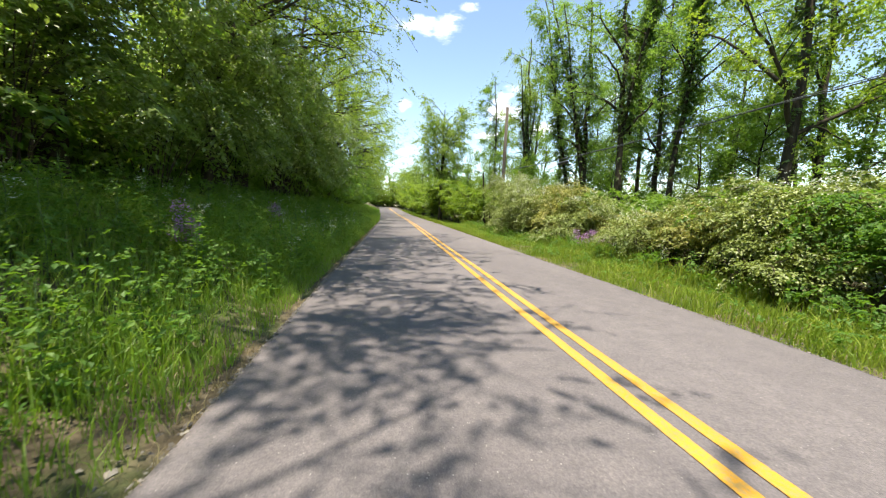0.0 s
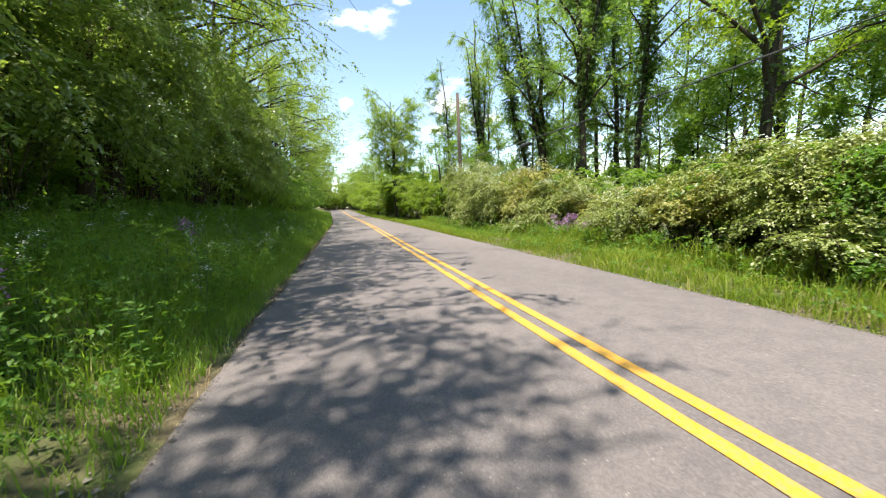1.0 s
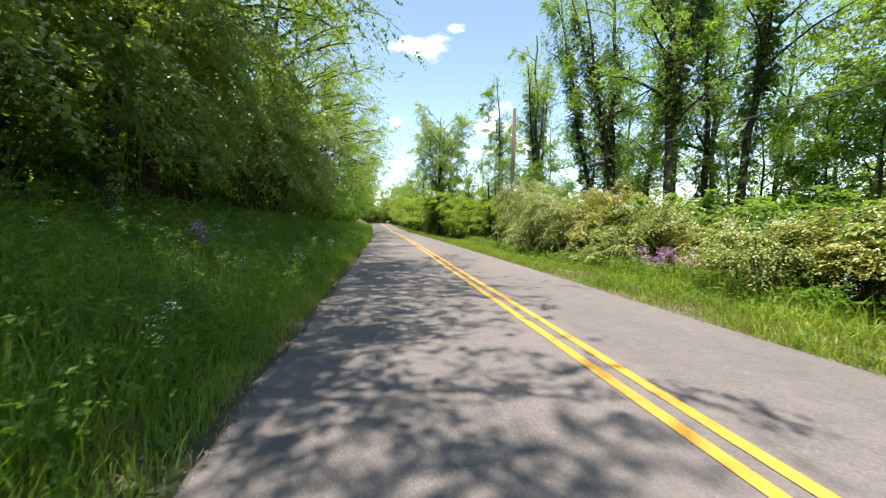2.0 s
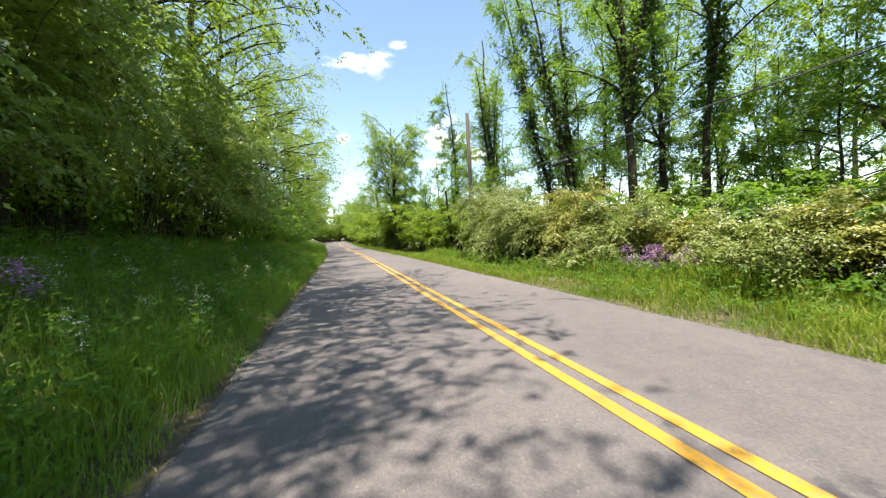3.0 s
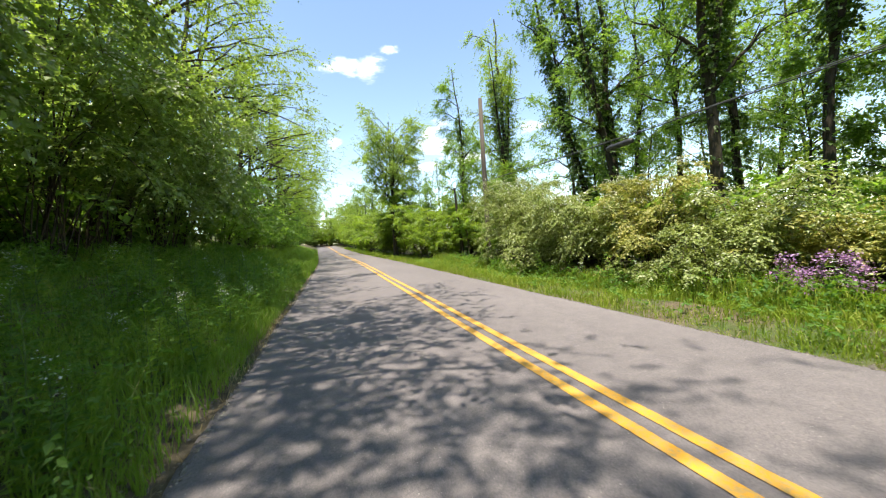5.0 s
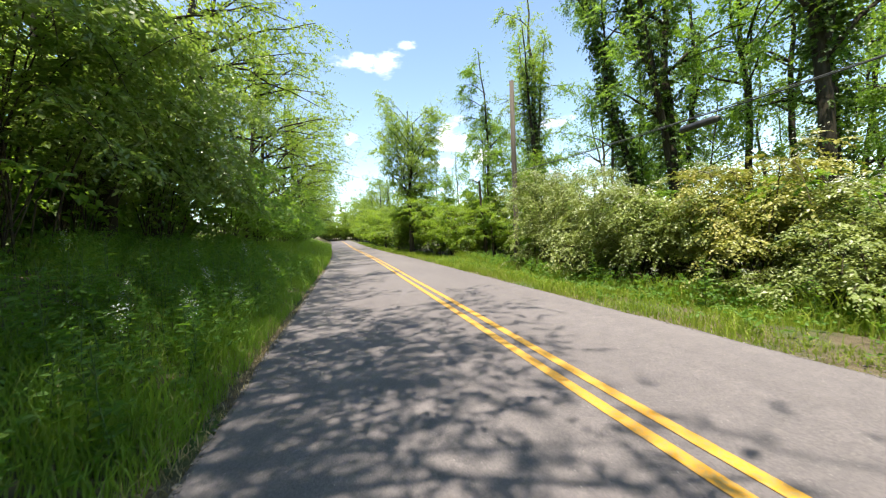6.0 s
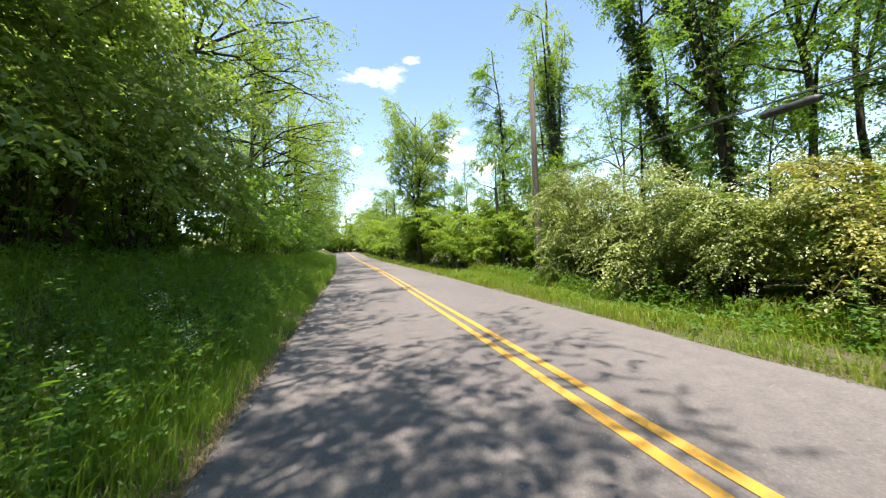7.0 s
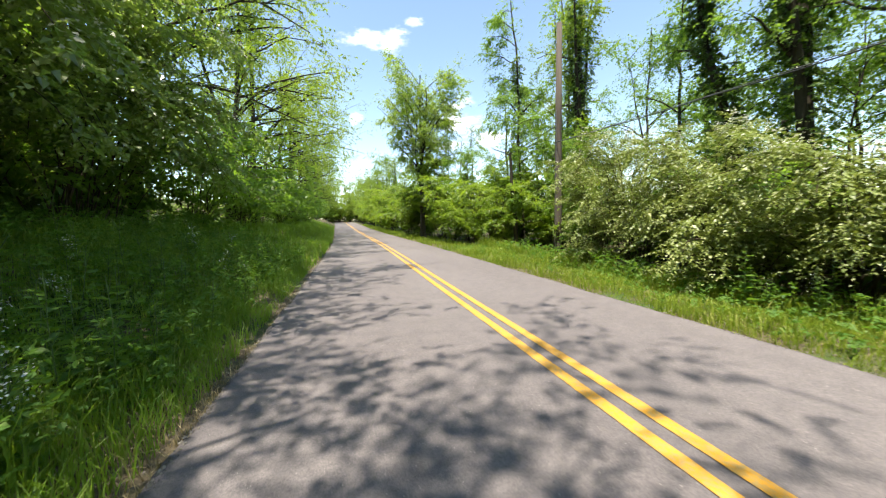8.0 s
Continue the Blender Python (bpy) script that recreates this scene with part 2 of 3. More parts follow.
def sprays(rng, at, out, count, reach, size, droop=0.35, slim=0.34, wild=1.0):
    """Leafy twigs: count leaves on both sides of a drooping twig at each point."""
    n = len(at)
    out = unit(out + rng.normal(0, 0.45 * wild, (n, 3)))
    out[:, 2] -= droop * rng.uniform(0.3, 1.2, n)
    out = unit(out)
    up = unit(np.array([0, 0, 1.0]) + rng.normal(0, 0.35 * wild, (n, 3)))
    side = unit(np.cross(out, up))
    L = reach * rng.uniform(0.6, 1.3, n)
    f = (np.arange(count) + 0.5) / count
    f = np.clip(f[None] + rng.normal(0, 0.05, (n, count)), 0, 1)
    sign = np.where(np.arange(count) % 2, 1.0, -1.0)[None, :, None]
    p = at[:, None] + out[:, None] * (f * L[:, None])[..., None]
    p[..., 2] -= droop * 0.5 * L[:, None] * f ** 2
    d = side[:, None] * sign * 0.8 + out[:, None] * 0.65 + rng.normal(0, 0.35, (n, count, 3))
    d[..., 2] -= 0.25
    nrm = up[:, None] + rng.normal(0, 0.45 * wild, (n, count, 3))
    k = size * rng.uniform(0.6, 1.25, (n, count)) * (1.1 - 0.4 * f)
    return leaves(rng, p.reshape(-1, 3), d.reshape(-1, 3), nrm.reshape(-1, 3), k.ravel(), k.ravel() * slim)


def bend(rng, a, b, steps, wob, sag=0.0):
    """A wandering line from a to b that rises (sag < 0) or hangs (sag > 0) between them."""
    a, b = np.asarray(a, float), np.asarray(b, float)
    t = np.linspace(0, 1, steps)[:, None]
    p = a + (b - a) * t
    w = np.cumsum(rng.normal(0, wob, (steps, 3)), 0)
    p += (w - w[0]) * np.sin(np.pi * np.clip(t, 0, 1) * 0.75)
    p[:, 2:3] -= sag * np.sin(np.pi * t)
    return p


# ---- the lie of the land ----
def smooth(x, a, b):
    t = np.clip((np.asarray(x, float) - a) / (b - a), 0, 1)
    return t * t * (3 - 2 * t)


def bow(y):
    """Sideways shift of the road: straight, then a long bend to the left."""
    y = np.asarray(y, float)
    q = np.clip(y - 24, 0, 20)
    return -0.0010 * q * q - 0.040 * np.clip(y - 44, 0, 60) - 0.25 * np.clip(y - 104, 0, None)


def rise(y):
    y = np.asarray(y, float)
    q = np.clip(y - 32, 0, 30)
    return 0.00036 * q * q + 0.0216 * np.clip(y - 62, 0, 90)


EDGE_L, EDGE_R, MID = -0.62, 4.22, 2.055


def road_z(x, y):
    return rise(y) - 0.010 * np.abs(np.asarray(x, float) - bow(y) - MID)


def ground_z(x, y):
    x, y = np.asarray(x, float), np.asarray(y, float)
    e = x - bow(y)
    left = np.clip(EDGE_L - e, 0, None)
    right = np.clip(e - EDGE_R, 0, None)
    z = rise(y) - 0.065
    z = z + 0.06 * smooth(left, 0.02, 0.3) + 0.30 * smooth(left, 0.3, 1.5) + 0.72 * smooth(left, 0.9, 3.2) + 3.2 * smooth(left, 4.5, 18)
    z = z + 0.04 * smooth(right, 0.02, 0.3) - 0.16 * smooth(right, 0.6, 2.2) + 0.1 * smooth(right, 3, 6)
    bumps = 0.035 * np.sin(x * 2.3 + 1.3 * np.sin(y * 0.9)) * np.sin(y * 1.7 + x) + 0.05 * np.sin(x * 0.7 + y * 0.43)
    return z + bumps * smooth(left + right, 0.15, 1.2)


def grid(xs, ys, fx, fz):
    X, Y = np.meshgrid(xs, ys)
    x = fx(X, Y)
    v = np.stack([x, Y, fz(x, Y)], -1).reshape(-1, 3)
    a, b = len(ys), len(xs)
    i = (np.arange(a - 1)[:, None] * b + np.arange(b - 1)[None]).ravel()
    return v, np.stack([i, i + 1, i + b + 1, i + b], -1)


ys = np.concatenate([[-900, -400, -150, -70, -35], np.arange(-20, 40, 0.4), np.arange(40, 130, 1.5), [140, 160, 200, 300, 500, 900]])
xs = np.concatenate([[-900, -400, -150, -60, -30, -18, -12], np.arange(-9, -0.6, 0.25), [-0.6, -0.5, -0.3, 1, 2.5, 4.0, 4.12, 4.22], np.arange(4.4, 12, 0.3), [13, 15, 18, 24, 34, 60, 150, 400, 900]])
v, f = grid(xs, ys, lambda x, y: x + bow(np.minimum(y, 160)) * (np.abs(x) < 100), ground_z)
tagged(new("ground", sheet("ground", v, f, M["soil"])), "mossy soil ground with a bank beside the road", "ground", kind="structure")

# the pavement, with a ragged edge and a real thickness
rng = np.random.default_rng(3)
ry = np.concatenate([np.arange(-30, 40, 0.12), np.arange(40, 130, 1.0)])
wl_, wr_ = [np.convolve(rng.normal(0, 0.020, len(ry) + 8), np.ones(9) / 3.2, "valid") for _ in range(2)]
rx = np.array([EDGE_L - 0.02, EDGE_L, EDGE_L + 0.05, -0.2, 0.4, 1.2, 1.7, 2.055, 2.4, 3.0, 3.8, EDGE_R - 0.05, EDGE_R, EDGE_R + 0.02])
X, Y = np.meshgrid(rx, ry)
near = np.clip(1 - np.abs(X - EDGE_L) / 0.4, 0, 1) * wl_[:, None] + np.clip(1 - np.abs(X - EDGE_R) / 0.4, 0, 1) * wr_[:, None]
wx = X + near + bow(Y)
wz = road_z(wx, Y) + 0.004 * np.sin(Y * 0.8 + X) * (np.abs(X - MID) < 2)
wz[:, 0] -= 0.10
wz[:, -1] -= 0.10
_, f = grid(rx, ry, lambda x, y: x, lambda x, y: x)
tagged(new("road", sheet("road", np.stack([wx, Y, wz], -1).reshape(-1, 3), f, M["asphalt"])), "worn grey asphalt two-lane country road", "road", kind="structure")
for x0 in (1.90, 2.11):
    ly = np.concatenate([np.arange(-30, 50, 0.10), np.arange(50, 110, 1.0)])
    jag = rng.normal(0, 0.0012, (len(ly), 2))
    xx = np.stack([x0 + jag[:, 0], x0 + 0.10 + jag[:, 1]], 1) + bow(ly)[:, None]
    yy = np.repeat(ly[:, None], 2, 1)
    zz = road_z(xx, yy) + 0.004 * np.sin(yy * 0.8 + xx) + 0.006
    i = np.arange(len(ly) - 1) * 2
    f = np.stack([i, i + 1, i + 3, i + 2], -1)
    tagged(new("centre_line", sheet("centre_line", np.stack([xx, yy, zz], -1).reshape(-1, 3), f, M["paint"])), "solid yellow painted centre line, slightly worn", "road marking", kind="structure")


# ---- trees and shrubs ----
def thing(name, at, label, category, group=""):
    e = new(name)
    e.empty_display_size = 0.3
    e.location = at
    return tagged(e, label, category, group)


def foliage_mesh(name, pairs, mat):
    vs, fs, n = [], [], 0
    for v, f in pairs:
        vs.append(v)
        fs.append(f + n)
        n += len(v)
    return sheet(name, np.concatenate(vs), np.concatenate(fs), mat, smooth=False)


def make_tree(seed, at, height, lean, r0, label, limbs=9, first=0.3, reach=3.0, toward=None, twigs=6, per_twig=12, leaf=0.11, count=14,
              leafmat="leaf_wood", ivy=0.0, fork=0, droop=0.35, group="roadside trees", rising=0.5, spray=0.5, taper=0.0, tops=110, bare=0.25):
    """A tree: tapering trunk, limbs with their branches, and a crown of leafy twigs."""
    rng = np.random.default_rng(seed)
    x, y = at
    z = float(ground_z(x, y)) - 0.08
    tree = thing("tree", (x, y, z), label, "tree", group)
    top = np.array([lean[0], lean[1], height])
    tk = bend(rng, (0, 0, 0), top, 16, 0.05 * height / 10)
    tt = np.linspace(0, 1, 16)
    rad = r0 * (1 - 0.82 * tt ** 0.9) + 0.35 * r0 * np.exp(-tt * 28)
    tb = Tubes()
    tb.add(tk, rad, 10)
    stems = [(tk, rad)]
    for i in range(fork):
        f0 = rng.uniform(0.22, 0.42)
        k0 = int(f0 * 15)
        a = rng.uniform(0, 2 * np.pi)
        end = top * rng.uniform(0.82, 1.0) + np.array([np.cos(a), np.sin(a), 0]) * height * rng.uniform(0.08, 0.16)
        st = bend(rng, tk[k0], end, 12, 0.04)
        sr = rad[k0] * 0.75 * (1 - 0.8 * np.linspace(0, 1, 12))
        tb.add(st, sr, 8)
        stems.append((st, sr))
    part("trunk", tb.mesh("trunk", M["bark"]), tree)
    pts, outs = [], []
    for i in range(limbs):
        st, sr = stems[rng.integers(len(stems))]
        lo = first if st is tk else 0.15
        f0 = lo + (0.98 - lo) * ((i + rng.uniform(0, 0.9)) / limbs)
        k0 = min(int(f0 * (len(st) - 1)), len(st) - 2)
        a = rng.uniform(0, 2 * np.pi)
        d = np.array([np.cos(a), np.sin(a), 0.0])
        L = reach * rng.uniform(0.65, 1.15) * ((1.15 - taper * f0) if taper else (1.0 - 0.4 * abs(f0 - 0.5)))
        if toward is not None and rng.uniform() < 0.72:
            d = unit(np.array([toward[0], toward[1], 0.0]) + rng.normal(0, 0.5, 3) * [1, 1, 0])
            L *= toward[2]
        end = st[k0] + d * L + np.array([0, 0, L * rng.uniform(rising - 0.35, rising + 0.3)])
        lp = bend(rng, st[k0], end, 8, 0.06 * L / 3, sag=-0.12 * L)
        lr = max(sr[k0] * 0.55, 0.012) * (1 - 0.85 * np.linspace(0, 1, 8)) + 0.004
        lt = Tubes()
        lt.add(lp, lr, 6)
        for j in range(twigs):
            g = rng.uniform(bare, 1.0)
            q = lp[int(g * 7)]
            dd = unit(d + rng.normal(0, 0.65, 3))
            e = q + dd * L * rng.uniform(0.22, 0.5) + np.array([0, 0, rng.uniform(-0.25, 0.35) * L * 0.4])
            tp = bend(rng, q, e, 5, 0.03, sag=-0.03 * L)
            lt.add(tp, max(lr[int(g * 7)] * 0.5, 0.006) * (1 - 0.75 * np.linspace(0, 1, 5)), 4)
            m = per_twig
            u = rng.uniform(0.15, 1.05, m)
            c = q + (e - q) * u[:, None] + rng.normal(0, 0.10 * L / 2, (m, 3))
            pts.append(c)
            outs.append(dd + rng.normal(0, 0.6, (m, 3)))
        part("limb", lt.mesh("limb", M["bark"]), tree)
    for st, sr in stems:
        m = int(tops)
        if m:
            kk = rng.uniform(0.55, 1.0, m) * (len(st) - 1)
            k0 = np.minimum(kk.astype(int), len(st) - 2)
            c = st[k0] + (st[k0 + 1] - st[k0]) * (kk - k0)[:, None] + rng.normal(0, 0.32, (m, 3))
            pts.append(c)
            outs.append(rng.normal(0, 0.7, (m, 3)) + [0, 0, 0.3])
    pairs = [sprays(rng, np.concatenate(pts), np.concatenate(outs), count, spray, leaf, droop)]
    part("crown", foliage_mesh("crown", pairs, M[leafmat]), tree)
    if ivy:
        n = int(1150 * ivy)
        pick = rng.integers(0, len(stems), n)
        u = rng.uniform(0.02, 0.75, n) ** 0.9
        P, O = [], []
        for s_i, (st, sr) in enumerate(stems):
            us = u[pick == s_i]
            kk = us * (len(st) - 1)
            k0 = np.minimum(kk.astype(int), len(st) - 2)
            c = st[k0] + (st[k0 + 1] - st[k0]) * (kk - k0)[:, None]
            a = rng.uniform(0, 2 * np.pi, len(us))
            d = np.stack([np.cos(a), np.sin(a), np.zeros(len(us))], 1)
            P.append(c + d * (sr[k0][:, None] + rng.gamma(1.5, 0.07, (len(us), 1))))
            O.append(d)
        part("ivy", foliage_mesh("ivy", [sprays(rng, np.concatenate(P), np.concatenate(O), 8, 0.22, 0.095, 0.5, 0.45)], M["leaf_ivy"]), tree, "dark green climbing ivy")
    return tree


def make_shrub(seed, at, height, spread, label, canes=16, arch=0.72, per_cane=60, leaf=0.07, count=12, leafmat="leaf_pale", inner=0.3, blossoms=0,
               group="hedge shrubs", squash=1.0, droop=0.4, toward=None, spray=0.32, zmin=0.12, plate=0.30):
    """A shrub of arching canes set with leafy twigs."""
    rng = np.random.default_rng(seed)
    x, y = at
    z = float(ground_z(x, y)) - 0.05
    bush = thing("shrub", (x, y, z), label, "shrub", group)
    P, O = [], []
    tb = Tubes()
    for i in range(canes):
        a = rng.uniform(0, 2 * np.pi)
        d = np.array([np.cos(a) * squash, np.sin(a), 0])
        if toward is not None and rng.uniform() < 0.6:
            d = unit(np.array([toward[0], toward[1], 0]) + rng.normal(0, 0.55, 3) * [1, 1, 0])
        H, S = height * rng.uniform(0.42, 1.05), spread * rng.uniform(0.45, 1.1)
        ar = arch * rng.uniform(0.8, 1.2)
        u = np.linspace(0, 1, 12)
        p = np.array([0.15, 0.15, 0]) * rng.normal(0, 1, 3) + d * (S * u ** 1.25)[:, None]
        p[:, 2] += H * np.sin(np.pi * ar * u) / max(np.sin(np.pi * min(ar, 0.5)), 0.3)
        w = np.cumsum(rng.normal(0, 0.035, (12, 3)), 0)
        p += w
        p[:, 2] = np.maximum(p[:, 2], 0.1 * u)
        tb.add(p, 0.011 * (1 - 0.8 * u) + 0.002, 4)
        # side boughs, each a flat drooping plate of leafy twigs
        nodes = max(per_cane // 8, 3)
        for uu in inner + (1 - inner) * (np.arange(nodes) + rng.uniform(0, 1, nodes)) / nodes:
            k0 = min(int(uu * 11), 10)
            c = p[k0] + (p[k0 + 1] - p[k0]) * (uu * 11 - k0)
            t = unit(p[k0 + 1] - p[k0])
            across = np.array([-t[1], t[0], 0.0]) * rng.choice((-1.0, 1.0))
            way_out = unit(t * rng.uniform(0.4, 1.1) + across * rng.uniform(0.3, 1.0) + rng.normal(0, 0.22, 3) + [0, 0, 0.12])
            reach = plate * spread * rng.uniform(0.6, 1.3)
            g = (np.arange(8) + 0.5) / 8
            q = c + way_out * (g * reach)[:, None] + rng.normal(0, 0.025, (8, 3))
            q[:, 2] -= 0.30 * reach * g ** 2
            wing = unit(np.cross(way_out, [0, 0, 1.0])) * np.where(np.arange(8) % 2, 1.0, -1.0)[:, None]
            P.append(q)
            O.append(way_out * 0.8 + wing * 0.9)
    P, O = np.concatenate(P), np.concatenate(O)
    keep = P[:, 2] > zmin + rng.normal(0, 0.15, len(P)) * (zmin > 0.5)
    P, O = P[keep], O[keep]
    tagged(part("cane_tangle", tb.mesh("cane_tangle", M["cane"]), bush, "thin brown arching canes"), kind="stuff")
    part("foliage", foliage_mesh("foliage", [sprays(rng, P, O, count, spray, leaf, droop, wild=0.6)], M[leafmat]), bush)
    if blossoms:
        face = P[:, 2] if toward is None else P[:, 0] * toward[0] + P[:, 1] * toward[1]
        top = P[np.argsort(-face + rng.normal(0, 0.35, len(P)))[:blossoms]]
        n = len(top)
        c = np.repeat(top, 7, 0) + rng.normal(0, 0.05, (n * 7, 3)) + [0, 0, 0.06]
        s = rng.uniform(0.026, 0.046, n * 7)
        part("blossoms", foliage_mesh("blossoms", [leaves(rng, c, rng.normal(0, 1, (n * 7, 3)) * [1, 1, 0.3], rng.normal(0, 0.4, (n * 7, 3)) + [0, 0, 1], s, s * 0.5)], M["petal_white"]), bush, "small cream-white blossoms")["kind"] = "stuff"
    return bush


def again(ob, x, y, turn, scale=1.0):
    o = copy_thing(ob, pose(x, y, float(ground_z(x, y)) - 0.08, 0, 0, turn))
    o.scale = (scale, scale, scale)
    return o


def along(y):
    return float(bow(y))


# coarser kinds for the distance
FARSET = dict(twigs=5, per_twig=10, leaf=0.13, count=10, spray=0.65)
far_trees = [
    make_tree(150, (-5.0, 30.0), 12, (0.8, 0.2), 0.18, "tall leafy maple further along the bank", limbs=17, first=0.12, reach=4.2, toward=(1.0, 0.0, 1.25), leafmat="leaf_maple", fork=1, rising=0.35, group="trees on the bank", **FARSET),
    make_tree(151, (-5.2, 35.0), 12.5, (0.6, -0.2), 0.18, "tall leafy maple further along the bank", limbs=17, first=0.12, reach=4.2, toward=(1.0, 0.0, 1.25), leafmat="leaf_maple", fork=1, rising=0.35, group="trees on the bank", **FARSET),
]
far_woods = [make_tree(160 + i, (13.5 + 2 * i, 9.0 + 8 * i), 13, (0.4 * math.sin(i * 2.0), 0.3), 0.14, "slender tree deeper in the wood", limbs=12, first=0.2, reach=2.7, leafmat="leaf_wood" if i else "leaf_maple", fork=i % 2, group="deeper wood", **FARSET) for i in range(3)]
far_shrub = [make_shrub(170 + i, (6.7 + 0.4 * i + along(27 + 3 * i), 27.0 + 3 * i), 3.0 + 0.8 * i, 1.8, "leafy bright green shrub along the distant verge", canes=18, arch=0.55, per_cane=32, leaf=0.135, count=11, leafmat="leaf_maple", inner=0.12, spray=0.45, group="far shrubs") for i in range(2)]

# big trees on the bank, their limbs reaching over the lane
BANK = "tall leafy maple on the grassy bank, limbs over the road"
bank_trees = []
for i, (x, y, h, r) in enumerate([(-5.0, -2.6, 11, 0.19), (-4.7, 2.0, 12, 0.17), (-4.9, 4.4, 11.5, 0.15), (-5.4, 6.9, 12.5, 0.22), (-4.3, 9.6, 11, 0.14), (-4.9, 11.7, 12, 0.16), (-5.2, 13.9, 13, 0.21), (-5.0, 18.6, 12, 0.18), (-5.4, 23.6, 12.5, 0.2)]):
    bank_trees.append(make_tree(100 + i, (x, y), h, (0.9, 0.2), r, BANK, limbs=14 if i < 2 else 17, first=0.40 if i < 2 else 0.34, reach=3.7, toward=(1.0, 0.1, 1.35 if i < 2 else 1.2), twigs=7 if i < 2 else 8, per_twig=16 if i < 2 else 10, leaf=0.08, taper=0.45, spray=0.4, bare=0.55 if i < 2 else 0.2, tops=35,
                                count=12, leafmat="leaf_maple", fork=1, rising=0.32, droop=0.25, group="trees on the bank"))
for i, y in enumerate([40.5, 46, 52, 59, 66, 74, 83, 93, 104]):
    again(far_trees[i % 2], -4.8 + along(y) + 0.5 * math.sin(i * 2.1), y, 20 * math.sin(i * 3.7), 1.0 + 0.1 * math.sin(i))
for i, y in enumerate([-5, 0.5, 6, 11, 17, 22, 28, 35, 44, 55]):
    again(far_trees[i % 2], -9.5 + along(y) + 1.2 * math.sin(i * 1.7), y, 50 + 140 * i, 0.95)
# outer row added to cast shade on the growth behind the thicket
for i in range(8):
    again(far_trees[i % 2], -14.0 + 1.5 * math.sin(i * 2.7), -4 + 5.5 * i, 80 * i, 1.05)

# a dense drooping thicket under them
THICK = "dense drooping thicket shrub on the bank under the trees"
thicket = []
for i in range(4):
    thicket.append(make_shrub(200 + i, (-4.7 - 0.2 * (i % 2), -2.2 + 2.6 * i), 4.2 + 0.35 * (i % 3), 2.5, THICK, canes=26, arch=0.72, per_cane=88, leaf=0.092, count=10,
                              leafmat="leaf_shade", inner=0.25, group="thicket on the bank", toward=(1.0, 0.1), droop=0.5, spray=0.34, zmin=1.12, plate=0.26, blossoms=46))
for i in range(6):
    y = 8.2 + 2.4 * i
    again(thicket[(i * 3 + i // 4) % 4], -4.65 - 0.07 * i + 0.3 * math.sin(i * 2.7), y, 25 * math.sin(i * 5.1), 1.0 + 0.05 * i)
# darker leaf_wood green puts shade into the leaf colour behind the thicket
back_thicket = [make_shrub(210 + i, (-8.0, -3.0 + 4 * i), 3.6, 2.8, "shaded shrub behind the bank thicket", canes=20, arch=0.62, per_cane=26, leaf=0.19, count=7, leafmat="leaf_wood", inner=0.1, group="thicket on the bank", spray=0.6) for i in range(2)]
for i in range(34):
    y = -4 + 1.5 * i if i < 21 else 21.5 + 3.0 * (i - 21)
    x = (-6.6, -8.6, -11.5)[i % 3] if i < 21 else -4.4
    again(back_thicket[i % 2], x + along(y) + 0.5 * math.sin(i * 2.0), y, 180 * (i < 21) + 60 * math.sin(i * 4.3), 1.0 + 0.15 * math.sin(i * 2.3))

# extra row added as dark backing, blocking light into the hollow under the thicket
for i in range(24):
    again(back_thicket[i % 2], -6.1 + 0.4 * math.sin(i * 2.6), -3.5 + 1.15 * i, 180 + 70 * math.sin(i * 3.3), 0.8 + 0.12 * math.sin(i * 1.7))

# hedge on the far side of the road
PALE = "pale green flowering rose thicket beside the road"
GOLD = "yellow-green shrub with golden new leaves beside the road"
HEDGE = [(7.3, 1.4, 1.7, 1.4, "leaf_pale"), (7.5, 3.2, 2.0, 1.45, "leaf_weed"), (7.4, 5.0, 2.2, 1.5, "leaf_pale"), (7.5, 6.8, 1.6, 1.4, "leaf_gold"), (7.6, 8.4, 1.5, 1.3, "leaf_pale"),
         (7.9, 10.2, 1.5, 1.25, "leaf_gold"), (7.6, 11.7, 2.1, 1.45, "leaf_pale"), (7.4, 13.4, 2.7, 1.65, "leaf_gold"), (7.3, 15.2, 2.7, 1.75, "leaf_pale"), (7.2, 17.2, 3.1, 1.85, "leaf_pale"),
         (7.4, 19.2, 3.7, 1.8, "leaf_pale"), (7.9, 21.2, 3.6, 1.7, "leaf_pale")]
hedge = []
for i, (x, y, h, s, lm) in enumerate(HEDGE):
    hedge.append(make_shrub(300 + i, (x, y), h * 0.93, s, GOLD if lm == "leaf_gold" else PALE if lm == "leaf_pale" else "leafy green honeysuckle shrub beside the road", canes=26, arch=0.66, per_cane=74, leaf=0.066, count=12,
                            leafmat=lm, inner=0.22, blossoms=70 if lm == "leaf_pale" else 40, squash=0.9, droop=0.45, zmin=0.9))
front = [make_shrub(360 + i, (6.45, 4.2 + 3.7 * i), 1.0 + 0.15 * i, 0.8, "low pale-leaved bramble at the hedge foot", canes=14, arch=0.7, per_cane=36, leaf=0.06, count=11, leafmat="leaf_pale", inner=0.2, group="hedge shrubs") for i in range(3)]
for i in range(3):
    again(front[i % 3], 6.5 + 0.2 * math.sin(i * 2.9), 12.6 + 3.6 * i, 90 * i, 0.85 + 0.3 * math.sin(i * 1.6) ** 2)
back_hedge = make_shrub(330, (10.0, 1.0), 2.2, 1.7, "leafy shrub at the edge of the wood", canes=20, arch=0.6, per_cane=26, leaf=0.15, count=8, leafmat="leaf_wood", inner=0.15, spray=0.45)
